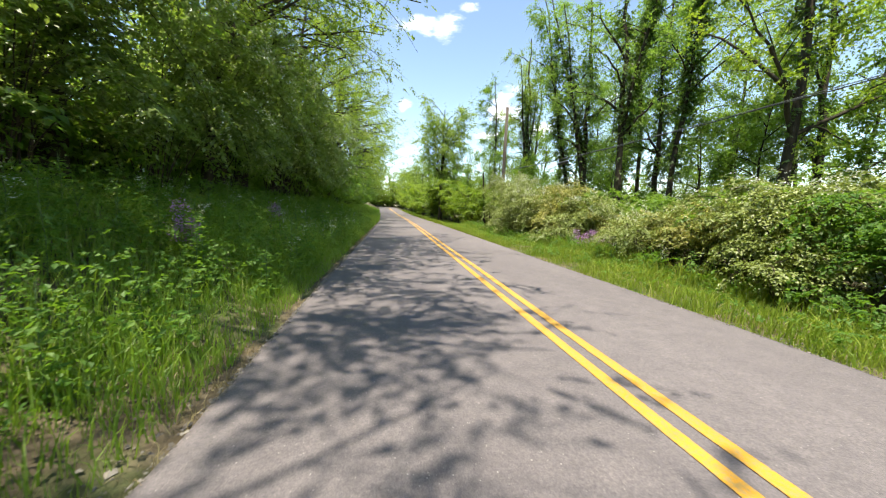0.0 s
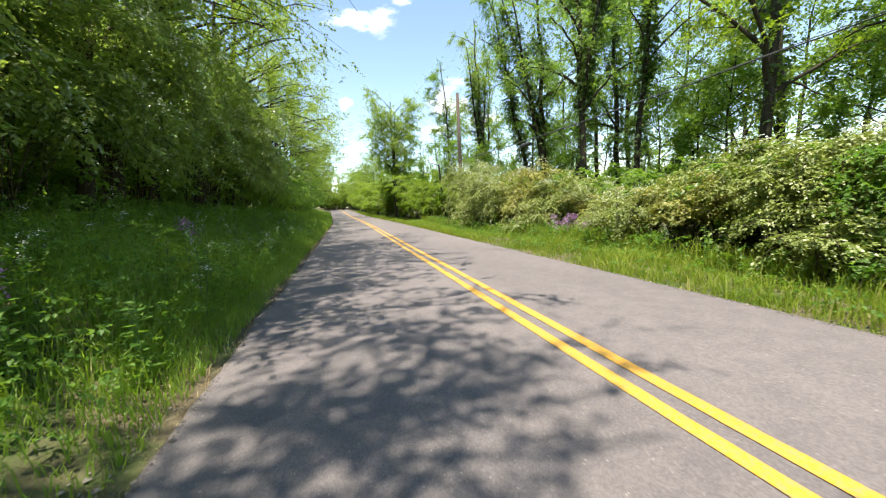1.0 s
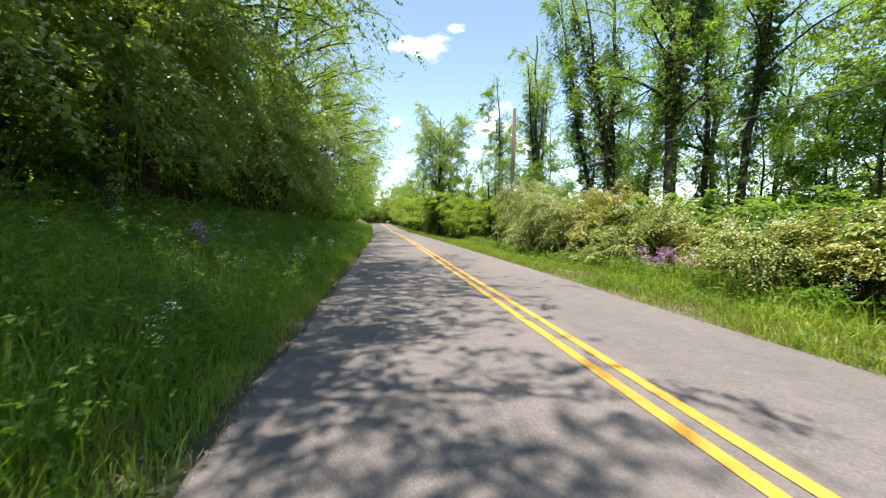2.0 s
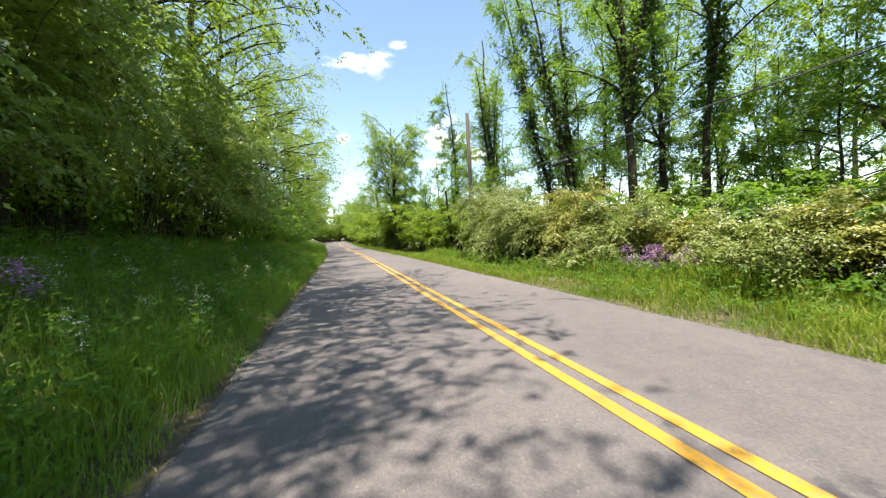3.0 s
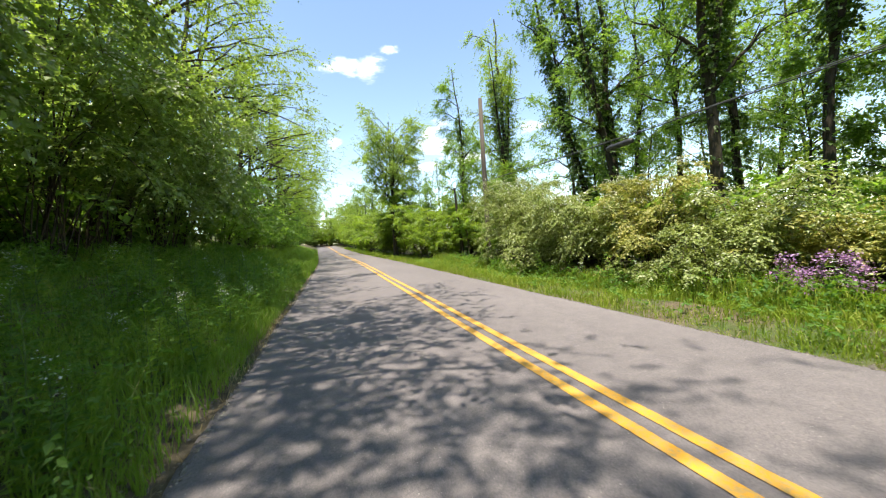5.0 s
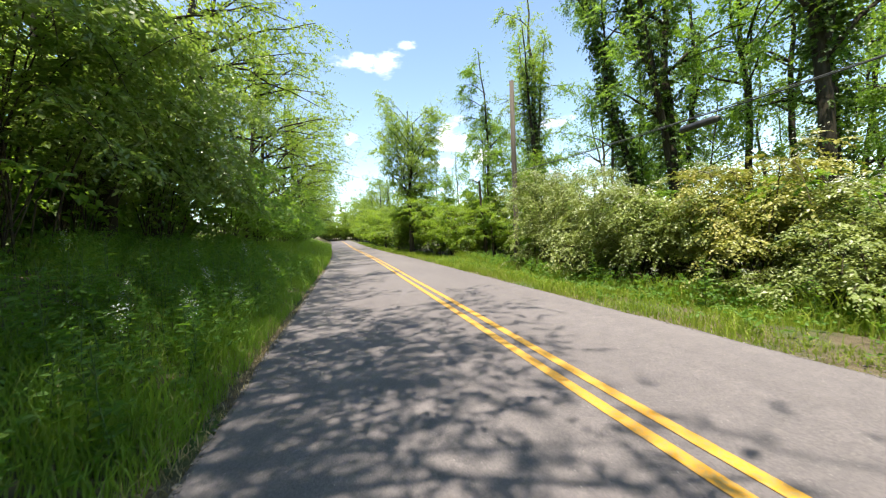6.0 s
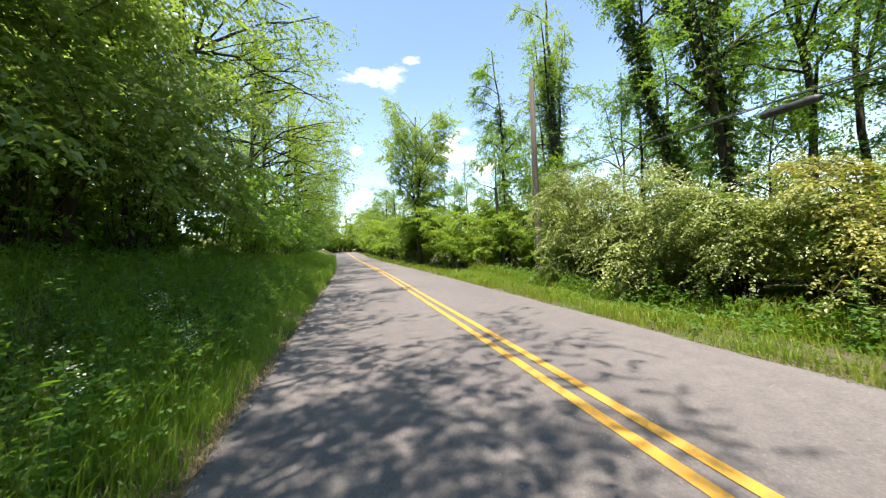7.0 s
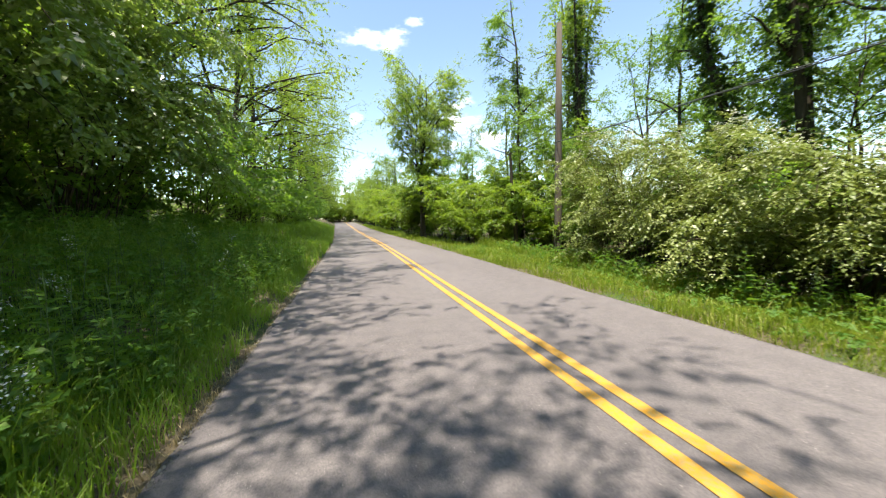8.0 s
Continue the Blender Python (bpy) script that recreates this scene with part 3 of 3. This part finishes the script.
# close row added behind the hedge to stop light reaching its hollows
for i in range(19):
    again(back_hedge, 9.0 + 0.25 * math.sin(i * 2.7), 1.2 + 1.15 * i, 47 * i, 0.8 + 0.1 * math.sin(i * 1.9))
for i in range(13):
    again(back_hedge, 10.4 + 1.3 * math.sin(i * 2.2), 2.6 + 2.0 * i, 100 + 70 * i, 0.9 + 0.2 * math.sin(i * 1.7))
for i in range(22):
    y = 32.5 + 3.1 * i
    again(far_shrub[i % 2], 6.7 + along(y) + 0.9 * math.sin(i * 2.9), y, 77 * i, 1.15 + 0.45 * math.sin(i * 1.3) ** 2)
sapling = [make_tree(350 + i, (11.8 + i, 6.0 + 5 * i), 5.2 + 0.8 * i, (0.3, 0.2), 0.05, "young leafy sapling in the wood's edge", limbs=10, first=0.2, reach=1.5, twigs=5, per_twig=10, leaf=0.095, count=12, leafmat="leaf_wood", group="saplings", spray=0.45) for i in range(2)]
for i in range(16):
    again(sapling[i % 2], 11.6 + 2.6 * math.sin(i * 2.4) ** 2 * (1 + 0.7 * (i % 3)), 1.0 + 2.1 * i, 83 * i, 0.85 + 0.3 * abs(math.sin(i * 1.3)))

# bushy growth between the pole and the bend
for i, (x, y, k) in enumerate([(8.6, 24.9, 0.9), (7.2, 26.4, 0.75), (9.6, 26.6, 1.1), (8.3, 28.4, 1.0), (10.6, 29.0, 1.2), (7.3, 30.4, 0.95), (9.2, 31.6, 1.15), (8.2, 34.0, 1.1), (11.4, 32.6, 1.3), (4.9, 38.4, 1.0), (6.6, 39.6, 1.2)]):
    again(far_shrub[i % 2], x, y, 71 * i, k)
for i, (x, y) in enumerate([(9.3, 24.0), (8.0, 26.0), (9.0, 29.6), (7.6, 32.4), (10.3, 27.6)]):
    again(sapling[i % 2], x, y, 61 * i, 1.0 + 0.15 * math.sin(i * 2.1))

# woodland edge behind the hedge
WOOD = "tall slender woodland tree with dark trunk and open crown"
IVY = "tall tree with ivy climbing its dark trunk"
woods = [
    make_tree(400, (10.0, 7.4), 13, (0.7, 0.6), 0.145, WOOD, limbs=14, first=0.24, reach=3.2, per_twig=15, leaf=0.085, count=12, spray=0.45, ivy=0.25, leafmat="leaf_maple"),
    make_tree(401, (10.8, 11.9), 13, (0.9, -0.2), 0.13, IVY, limbs=11, first=0.3, reach=2.8, fork=1, per_twig=15, leaf=0.085, count=12, spray=0.45, ivy=0.6),
    make_tree(402, (10.0, 13.6), 14, (-0.2, 0.3), 0.17, WOOD, limbs=11, first=0.35, reach=2.8, fork=2, per_twig=15, leaf=0.085, count=12, spray=0.45, ivy=0.9),
    make_tree(403, (10.9, 17.5), 14, (-0.7, 0.5), 0.20, IVY, limbs=11, first=0.35, reach=2.6, fork=2, per_twig=15, leaf=0.085, count=12, spray=0.45, ivy=1.0),
    make_tree(404, (10.9, 18.5), 14, (-2.2, 2.4), 0.15, IVY, limbs=9, first=0.45, reach=2.4, per_twig=15, leaf=0.085, count=12, spray=0.45, ivy=1.1),
    make_tree(405, (15.0, 20.6), 13, (0.5, 0.2), 0.17, WOOD, limbs=11, first=0.3, reach=2.8, per_twig=15, leaf=0.085, count=12, spray=0.45, ivy=0.5),
    make_tree(406, (10.1, 25.0), 14, (0.2, 0.8), 0.20, WOOD, limbs=9, first=0.45, reach=2.0, fork=3, per_twig=15, leaf=0.085, count=12, spray=0.45, ivy=0.7, leafmat="leaf_maple"),
    make_tree(407, (9.0, 28.0), 12, (-0.7, 0.2), 0.13, WOOD, limbs=9, first=0.45, reach=1.6, per_twig=15, leaf=0.085, count=12, spray=0.45, ivy=0.5),
    make_tree(408, (11.3, 4.2), 12, (-0.8, 0.4), 0.17, WOOD, limbs=12, first=0.25, reach=3.2, fork=1, per_twig=15, leaf=0.085, count=12, spray=0.45, ivy=0.3, leafmat="leaf_maple"),
    make_tree(409, (12.6, 14.6), 13, (0.3, 0.4), 0.15, WOOD, limbs=10, first=0.3, reach=2.6, per_twig=15, leaf=0.085, count=12, spray=0.45, ivy=0.4),
]
make_tree(420, (5.5, 36.5), 11.6, (0.1, 0.2), 0.2, "rounded bright green roadside tree standing apart", limbs=40, first=0.14, reach=2.9, twigs=7, per_twig=14, leaf=0.115, count=10, leafmat="leaf_spring", fork=3, rising=0.95, spray=0.5, tops=160)
make_tree(421, (8.4, 37.5), 7.5, (0.8, 0.2), 0.09, "bare forked dead tree among the shrubs", limbs=6, first=0.4, reach=1.4, twigs=3, per_twig=1, leaf=0.08, count=3, tops=0, fork=1, rising=0.9)
for i, (x, y) in enumerate([(13.5, 1.0), (16.0, 6.0), (17.0, 12.5), (14.0, 17.5), (19.0, 17.0), (13.2, 23.0), (12.8, 30.5), (15.5, 34.0), (11.5, 34.5), (21.0, 9.0), (22.5, 22.0), (24.0, 14.5),
                           (19.5, 31.0), (25.0, 30.0), (12.0, 43.0), (8.2, 46.0), (7.0, 52.0), (5.6, 60.0), (4.2, 69.0), (17.0, 40.0), (11.0, 49.0), (13.5, 56.0), (10.5, 64.0), (9.0, 74.0), (8.0, 86.0), (28.0, 20.0), (30.0, 10.0), (18.5, 0.0), (14.0, -4.0), (33.0, 27.0), (36.0, 17.0), (38.0, 38.0), (28.0, 46.0)]):
    again(far_woods[(i * 2 + 1) % 3], x, y, 47 * i, (0.9 + 0.15 * math.sin(i * 2.3)) * (0.75 if y > 40 else 1.0))
# far end of the view and the wood beyond
for i in range(18):
    again(far_shrub[i % 2], -24 + 2.7 * i, 114 + 4 * math.sin(i * 2.9), 67 * i, 2.5 + 0.5 * math.sin(i * 1.9))
for i in range(18):
    again(far_shrub[i % 2], 26 + 16 * math.sin(i * 1.7) ** 2, -8 + 4.0 * i, 61 * i, 1.5)
for i in range(24):
    again(far_woods[i % 3], -28 + 2.4 * i + 2 * math.sin(i * 3.0), 122 + 9 * math.sin(i * 1.9), 53 * i, 0.85)
    again(far_shrub[i % 2], -26 + 2.2 * i, 110 + 5 * math.sin(i * 2.4), 40 * i, 1.6)
for i, y in enumerate([57, 63, 70, 77, 84, 91, 98]):
    again(far_trees[i % 2], 8.0 + along(y) + 0.8 * math.sin(i * 2.6), y, 180 + 30 * math.sin(i * 3.1), 0.8)
for i in range(26):
    again(back_thicket[i % 2], -22 + 1.5 * i, 117 + 1.5 * math.sin(i * 2.3), 83 * i, 0.9 + 0.15 * math.sin(i * 1.3))
for i in range(16):
    again(far_trees[i % 2], -34 + 3.4 * i, 130 + 4 * math.sin(i * 2.2), 67 * i, 1.1)
    again(back_thicket[i % 2], -32 + 3.2 * i, 125 + 2 * math.sin(i * 1.4), 97 * i, 1.3)


# ---- grass and weeds ----
def blades(rng, at, height, width, lean):
    n = len(at)
    a = rng.uniform(0, 2 * np.pi, n)
    s = np.stack([np.cos(a), np.sin(a), np.zeros(n)], 1)
    b = rng.uniform(0, 2 * np.pi, n)
    d = np.stack([np.cos(b), np.sin(b), np.zeros(n)], 1) * (lean * rng.uniform(0.2, 1.2, n))[:, None]
    H, W = height[:, None], width[:, None]
    up = np.array([0, 0, 1.0])
    v = np.stack([at - s * W, at + s * W, at + up * H * 0.55 + d * H * 0.3 + s * W * 0.8, at + up * H * 0.55 + d * H * 0.3 - s * W * 0.8,
                  at + up * H * (0.98 - 0.25 * lean[:, None]) + d * H], 1).reshape(-1, 3)
    q = np.arange(n)[:, None] * 5
    return v, np.concatenate([q + [0, 1, 2], q + [0, 2, 3], q + [3, 2, 4]], 0)


def scatter(rng, n, x0, x1, y0, y1, clump=0.0):
    y = rng.uniform(y0, y1, n)
    e = rng.uniform(x0, x1, n)
    if clump:
        keep = np.sin(e * 3.1 + 1.7 * np.sin(y * 1.3)) * np.sin(y * 2.1 + e * 1.9) + rng.normal(0, 0.6, n) > clump - 0.6
        y, e = y[keep], e[keep]
    x = e + bow(y)
    return np.stack([x, y, ground_z(x, y) - 0.01], 1)


def lawn(name, seed, n, box, h0, h1, w, lean, mat, label, clump=0.2):
    rng = np.random.default_rng(seed)
    p = scatter(rng, n, *box, clump=clump)
    m = len(p)
    swell = 0.75 + 0.35 * np.sin(p[:, 0] * 1.7 + p[:, 1] * 0.9) * np.sin(p[:, 1] * 1.3)
    h = rng.uniform(h0, h1, m) * swell
    v, f = blades(rng, p, h, np.full(m, w) * rng.uniform(0.6, 1.3, m), np.full(m, lean) * rng.uniform(0.5, 1.3, m))
    tagged(new(name, sheet(name, v, f, M[mat], smooth=False)), label, "grass", kind="stuff")


lawn("tall_grass", 1, 66000, (-4.6, -0.95, -1.0, 22), 0.30, 0.75, 0.0038, 0.6, "grass", "tall uncut green grass on the bank")
lawn("edge_grass", 2, 40000, (-1.55, -0.71, -1.0, 22), 0.07, 0.36, 0.0042, 0.6, "grass", "shorter green grass along the road edge")
lawn("far_bank_grass", 3, 22000, (-4.5, -0.68, 22, 70), 0.3, 0.75, 0.014, 0.5, "grass", "tall green grass along the distant bank")
lawn("verge_grass", 4, 60000, (4.25, 6.6, -1, 26), 0.10, 0.36, 0.0050, 0.6, "verge_grass", "short green grass on the road verge", 0.45)
lawn("hedge_grass", 5, 15000, (5.7, 6.7, 3, 26), 0.30, 0.80, 0.0060, 0.45, "verge_grass", "tall grass at the foot of the hedge")
lawn("far_verge_grass", 6, 18000, (4.25, 7.0, 26, 80), 0.12, 0.4, 0.014, 0.5, "verge_grass", "short grass on the distant verge")
lawn("verge_edge_grass", 9, 15000, (4.22, 4.75, -1, 24), 0.03, 0.14, 0.0040, 0.9, "verge_grass", "low ragged grass along the road edge", 0.1)
lawn("dry_grass", 7, 18000, (-1.15, -0.60, -1, 20), 0.03, 0.18, 0.0035, 1.0, "dry_grass", "dry straw-coloured grass by the road edge", 0.7)
lawn("dry_verge", 8, 7000, (4.23, 5.6, -1, 22), 0.03, 0.16, 0.0040, 1.0, "dry_grass", "dry straw and dead stems on the verge", 0.7)


def herbs(name, seed, n, box, h0, h1, size, mat, label, count=9, clump=0.2):
    rng = np.random.default_rng(seed)
    p = scatter(rng, n, *box, clump=clump)
    p[:, 2] += rng.uniform(h0, h1, len(p))
    o = rng.normal(0, 1, p.shape) * [1, 1, 0.4] + [0, 0, 0.5]
    v, f = sprays(rng, p, o, count, 0.22, size, 0.25, 0.36)
    tagged(new(name, sheet(name, v, f, M[mat], smooth=False)), label, "plants", kind="stuff")


herbs("bank_herbs", 11, 14000, (-4.6, -0.9, -1, 24), 0.05, 0.6, 0.045, "leaf_weed", "low leafy green plants among the bank grass")
herbs("verge_herbs", 12, 3000, (4.5, 6.8, -1, 26), 0.02, 0.20, 0.055, "leaf_weed", "low leafy green plants on the verge", clump=0.5)
herbs("hedge_foot_herbs", 13, 1800, (5.7, 6.5, 1, 24), 0.1, 0.5, 0.07, "leaf_weed", "leafy green plants at the foot of the hedge")
herbs("wood_floor_plants", 14, 5000, (8.5, 30, -6, 45), 0.1, 1.0, 0.22, "leaf_wood", "green undergrowth on the woodland floor", 8)
herbs("bank_wood_plants", 15, 4500, (-14, -4.5, -5, 45), 0.0, 0.5, 0.15, "leaf_shade", "shaded undergrowth beneath the bank trees", 8)


def make_weed(seed, height, label, flower=None, name="weed"):
    rng = np.random.default_rng(seed)
    w = thing(name, (0, 0, 0), label, "wild plant", "roadside weeds")
    st = bend(rng, (0, 0, 0), (rng.normal(0, 0.08), rng.normal(0, 0.08), height), 8, 0.008)
    tb = Tubes()
    tb.add(st, np.linspace(0.005, 0.002, 8), 5)
    tips = [st[-1]]
    for i in range(3):
        k = rng.integers(4, 7)
        a = rng.uniform(0, 6.3)
        e = st[k] + np.array([np.cos(a) * 0.09, np.sin(a) * 0.09, 0.16]) * height
        tb.add(bend(rng, st[k], e, 4, 0.004), np.linspace(0.003, 0.0015, 4), 4)
        tips.append(e)
    part("stem", tb.mesh("stem", M["stem"]), w)
    n = 26
    u = np.linspace(0.08, 0.9, n)
    k0 = np.minimum((u * 7).astype(int), 6)
    c = st[k0] + (st[k0 + 1] - st[k0]) * (u * 7 - k0)[:, None]
    a = np.arange(n) * 2.4 + rng.normal(0, 0.3, n)
    d = np.stack([np.cos(a), np.sin(a), np.full(n, 0.25)], 1)
    s = 0.13 * height * (1.25 - 0.75 * u) * rng.uniform(0.8, 1.2, n) + 0.02
    part("leaves", foliage_mesh("leaves", [leaves(rng, c, d, np.tile([0, 0, 1.0], (n, 1)) + rng.normal(0, 0.2, (n, 3)), s, s * 0.26)], M["leaf_weed"]), w)
    if flower:
        m = 44 if flower == "petal_purple" else 16
        c = np.concatenate([np.repeat(np.array(t)[None], m, 0) + rng.normal(0, 0.022 if m < 20 else 0.04, (m, 3)) for t in tips])
        s = rng.uniform(0.009, 0.016, len(c)) * (1.0 if m < 20 else 1.8)
        part("blossom", foliage_mesh("blossom", [leaves(rng, c, rng.normal(0, 1, c.shape) * [1, 1, 0.4], rng.normal(0, 0.4, c.shape) + [0, 0, 1], s, s * 0.55)], M[flower]), w, "tiny clustered petals")["kind"] = "stuff"
    return w


rng = np.random.default_rng(21)
plain = [make_weed(500 + i, 0.55 + 0.15 * i, "upright leafy green weed in the roadside grass") for i in range(3)]
white = [make_weed(510 + i, 0.6 + 0.12 * i, "tall weed with small white flower heads", "petal_white") for i in range(2)]
purple = [make_weed(520 + i, 0.60 + 0.1 * i, "tall wild phlox with purple and lilac flowers", "petal_purple", "purple_wildflower") for i in range(2)]


def sow(kinds, places):
    for j, (x, y) in enumerate(places):
        src = kinds[j % len(kinds)]
        if src.get("sown"):
            o = again(src, x, y, 137 * j, 0.8 + 0.4 * abs(math.sin(j * 1.9)))
        else:
            src.location = (x, y, float(ground_z(x, y)) - 0.02)
            src["sown"] = 1
    return kinds


def spots(n, x0, x1, y0, y1):
    y = rng.uniform(y0, y1, n)
    return [(float(a + bow(b)), float(b)) for a, b in zip(rng.uniform(x0, x1, n), y)]


sow(plain, spots(125, -3.0, -0.95, 0.5, 20) + spots(70, -2.4, -1.05, 8.5, 20) + spots(46, 5.6, 6.7, 2.5, 24))
sow(white, spots(44, -3.2, -1.0, 3.0, 20) + spots(14, 5.9, 6.7, 6, 22) + [(-1.75, 7.9), (-1.9, 8.05), (-1.45, 8.6), (-1.6, 9.5)])
sow(purple, [(-1.95, 4.3), (-2.05, 4.5), (-1.85, 4.45), (-2.1, 8.0), (-2.2, 8.15), (-2.3, 4.9)] + spots(20, 6.3, 7.0, 9.1, 10.5))

# loose gravel along both edges
rng = np.random.default_rng(31)
n = 14000
y = rng.uniform(-1, 24, n)
side = rng.uniform(size=n) < 0.55
e = np.where(side, EDGE_L - np.abs(rng.normal(0, 0.13, n)) + 0.05, EDGE_R + np.abs(rng.normal(0, 0.12, n)) - 0.03)
x = e + bow(y)
onroad = (e > EDGE_L) & (e < EDGE_R)
z = np.where(onroad, road_z(x, y), ground_z(x, y)) + 0.002
s = rng.gamma(2.0, 0.0030, n) + 0.002
octa = np.array([(1, 0, 0), (0, 1, 0), (-1, 0, 0), (0, -1, 0), (0, 0, 1), (0, 0, -1)], float)
v = np.stack([x, y, z], 1)[:, None] + octa[None] * s[:, None, None] * rng.uniform(0.6, 1.3, (n, 6, 1)) * [1, 1, 0.7]
of = np.array([(0, 1, 4), (1, 2, 4), (2, 3, 4), (3, 0, 4), (1, 0, 5), (2, 1, 5), (3, 2, 5), (0, 3, 5)])
tagged(new("loose_gravel", sheet("loose_gravel", v.reshape(-1, 3), (np.arange(n)[:, None, None] * 6 + of[None]).reshape(-1, 3), M["gravel"], smooth=False)), "loose grey gravel along the road edges", "gravel", kind="stuff")

# ---- utility pole, cables and splice case ----
PX, PY = 8.1, 23.6
pz = float(ground_z(PX, PY))
pole = thing("utility_pole", (PX, PY, pz - 0.1), "weathered brown wooden utility pole among the shrubs", "utility pole")
tb = Tubes()
tb.add([(0, 0, 0), (0.02, 0, 2.5), (0.03, 0.01, 5), (0.05, 0.0, 8.6), (0.05, 0, 8.62)], [0.14, 0.135, 0.12, 0.10, 0.02], 14)
part("shaft", tb.mesh("shaft", M["pole"]), pole)
tb = Tubes()
tb.add([(-0.14, 0, 3.78), (-0.2, 0, 3.8), (-0.2, 0, 3.9)], [0.018, 0.018, 0.018], 8)
part("cable_clamp", tb.mesh("cable_clamp", M["steel"]), pole, "small steel cable clamp")
tb = Tubes()
tb.add([(-0.13, -0.06, 0.3), (-0.115, -0.06, 3.0), (-0.1, -0.05, 5.5)], [0.012, 0.012, 0.012], 6)
part("ground_wire", tb.mesh("ground_wire", M["steel"]), pole)


def cable(name, pts, r, mat, label):
    t = Tubes()
    t.add(pts, np.full(len(pts), r), 8)
    return tagged(new(name, t.mesh(name, M[mat])), label, "cable")


yy = np.linspace(-14, PY, 40)
zz = 3.48 + 0.0032 * (yy - 6) ** 2 * 0.55
cable("messenger_cable", np.stack([np.full(40, 7.98), yy, zz + 0.02], 1), 0.008, "steel", "thin grey steel cable strung along the road")
cable("telephone_cable", np.stack([np.full(40, 7.98), yy, zz - 0.01 + 0.012 * np.sin(yy * 2.2)], 1), 0.012, "rubber", "black telephone cable lashed below a steel strand")
yy = np.linspace(PY, 75, 30)
cable("far_cable", np.stack([8.0 + bow(yy) * 0.8 * smooth(yy, 24, 40), yy, 4.6 + rise(yy) - 1.2 * np.sin(np.pi * (yy - PY) / 52)], 1), 0.014, "rubber", "black cable running on beyond the pole")
case = thing("splice_case", (7.98, 14.75, 3.44), "black rubber cable splice case hanging on the cable", "splice case")
tb = Tubes()
tb.add([(0, -0.45, 0.02), (0, -0.42, 0), (0, -0.37, 0), (0, 0.37, 0), (0, 0.42, 0), (0, 0.45, 0.02)], [0.02, 0.06, 0.075, 0.075, 0.06, 0.02], 16)
part("sleeve", tb.mesh("sleeve", M["rubber"]), case)
for y0 in (-0.26, 0.0, 0.26):
    tb = Tubes()
    tb.add([(0, y0 - 0.02, 0), (0, y0 + 0.02, 0)], [0.083, 0.083], 16)
    part("band", tb.mesh("band", M["rubber"]), case)
for y0 in (-0.29, 0.29):
    tb = Tubes()
    tb.add([(0, y0, 0.07), (0, y0, 0.115)], [0.01, 0.01], 6)
    part("hanger", tb.mesh("hanger", M["steel"]), case)

# a snapped dead trunk by the bend
dead = thing("dead_trunk", (7.3, 25.9, float(ground_z(7.3, 25.9)) - 0.05), "snapped dark dead trunk standing among shrubs", "dead tree")
tb = Tubes()
tb.add(bend(np.random.default_rng(5), (0.25, 0, 0), (0, 0, 4.4), 10, 0.02), np.linspace(0.11, 0.06, 10), 8)
part("trunk", tb.mesh("trunk", M["bark"]), dead)
tb = Tubes()
tb.add(bend(np.random.default_rng(6), (0.0, 0, 4.2), (-0.9, 0.1, 4.55), 6, 0.02), np.linspace(0.03, 0.01, 6), 5)
part("branch", tb.mesh("branch", M["bark"]), dead)
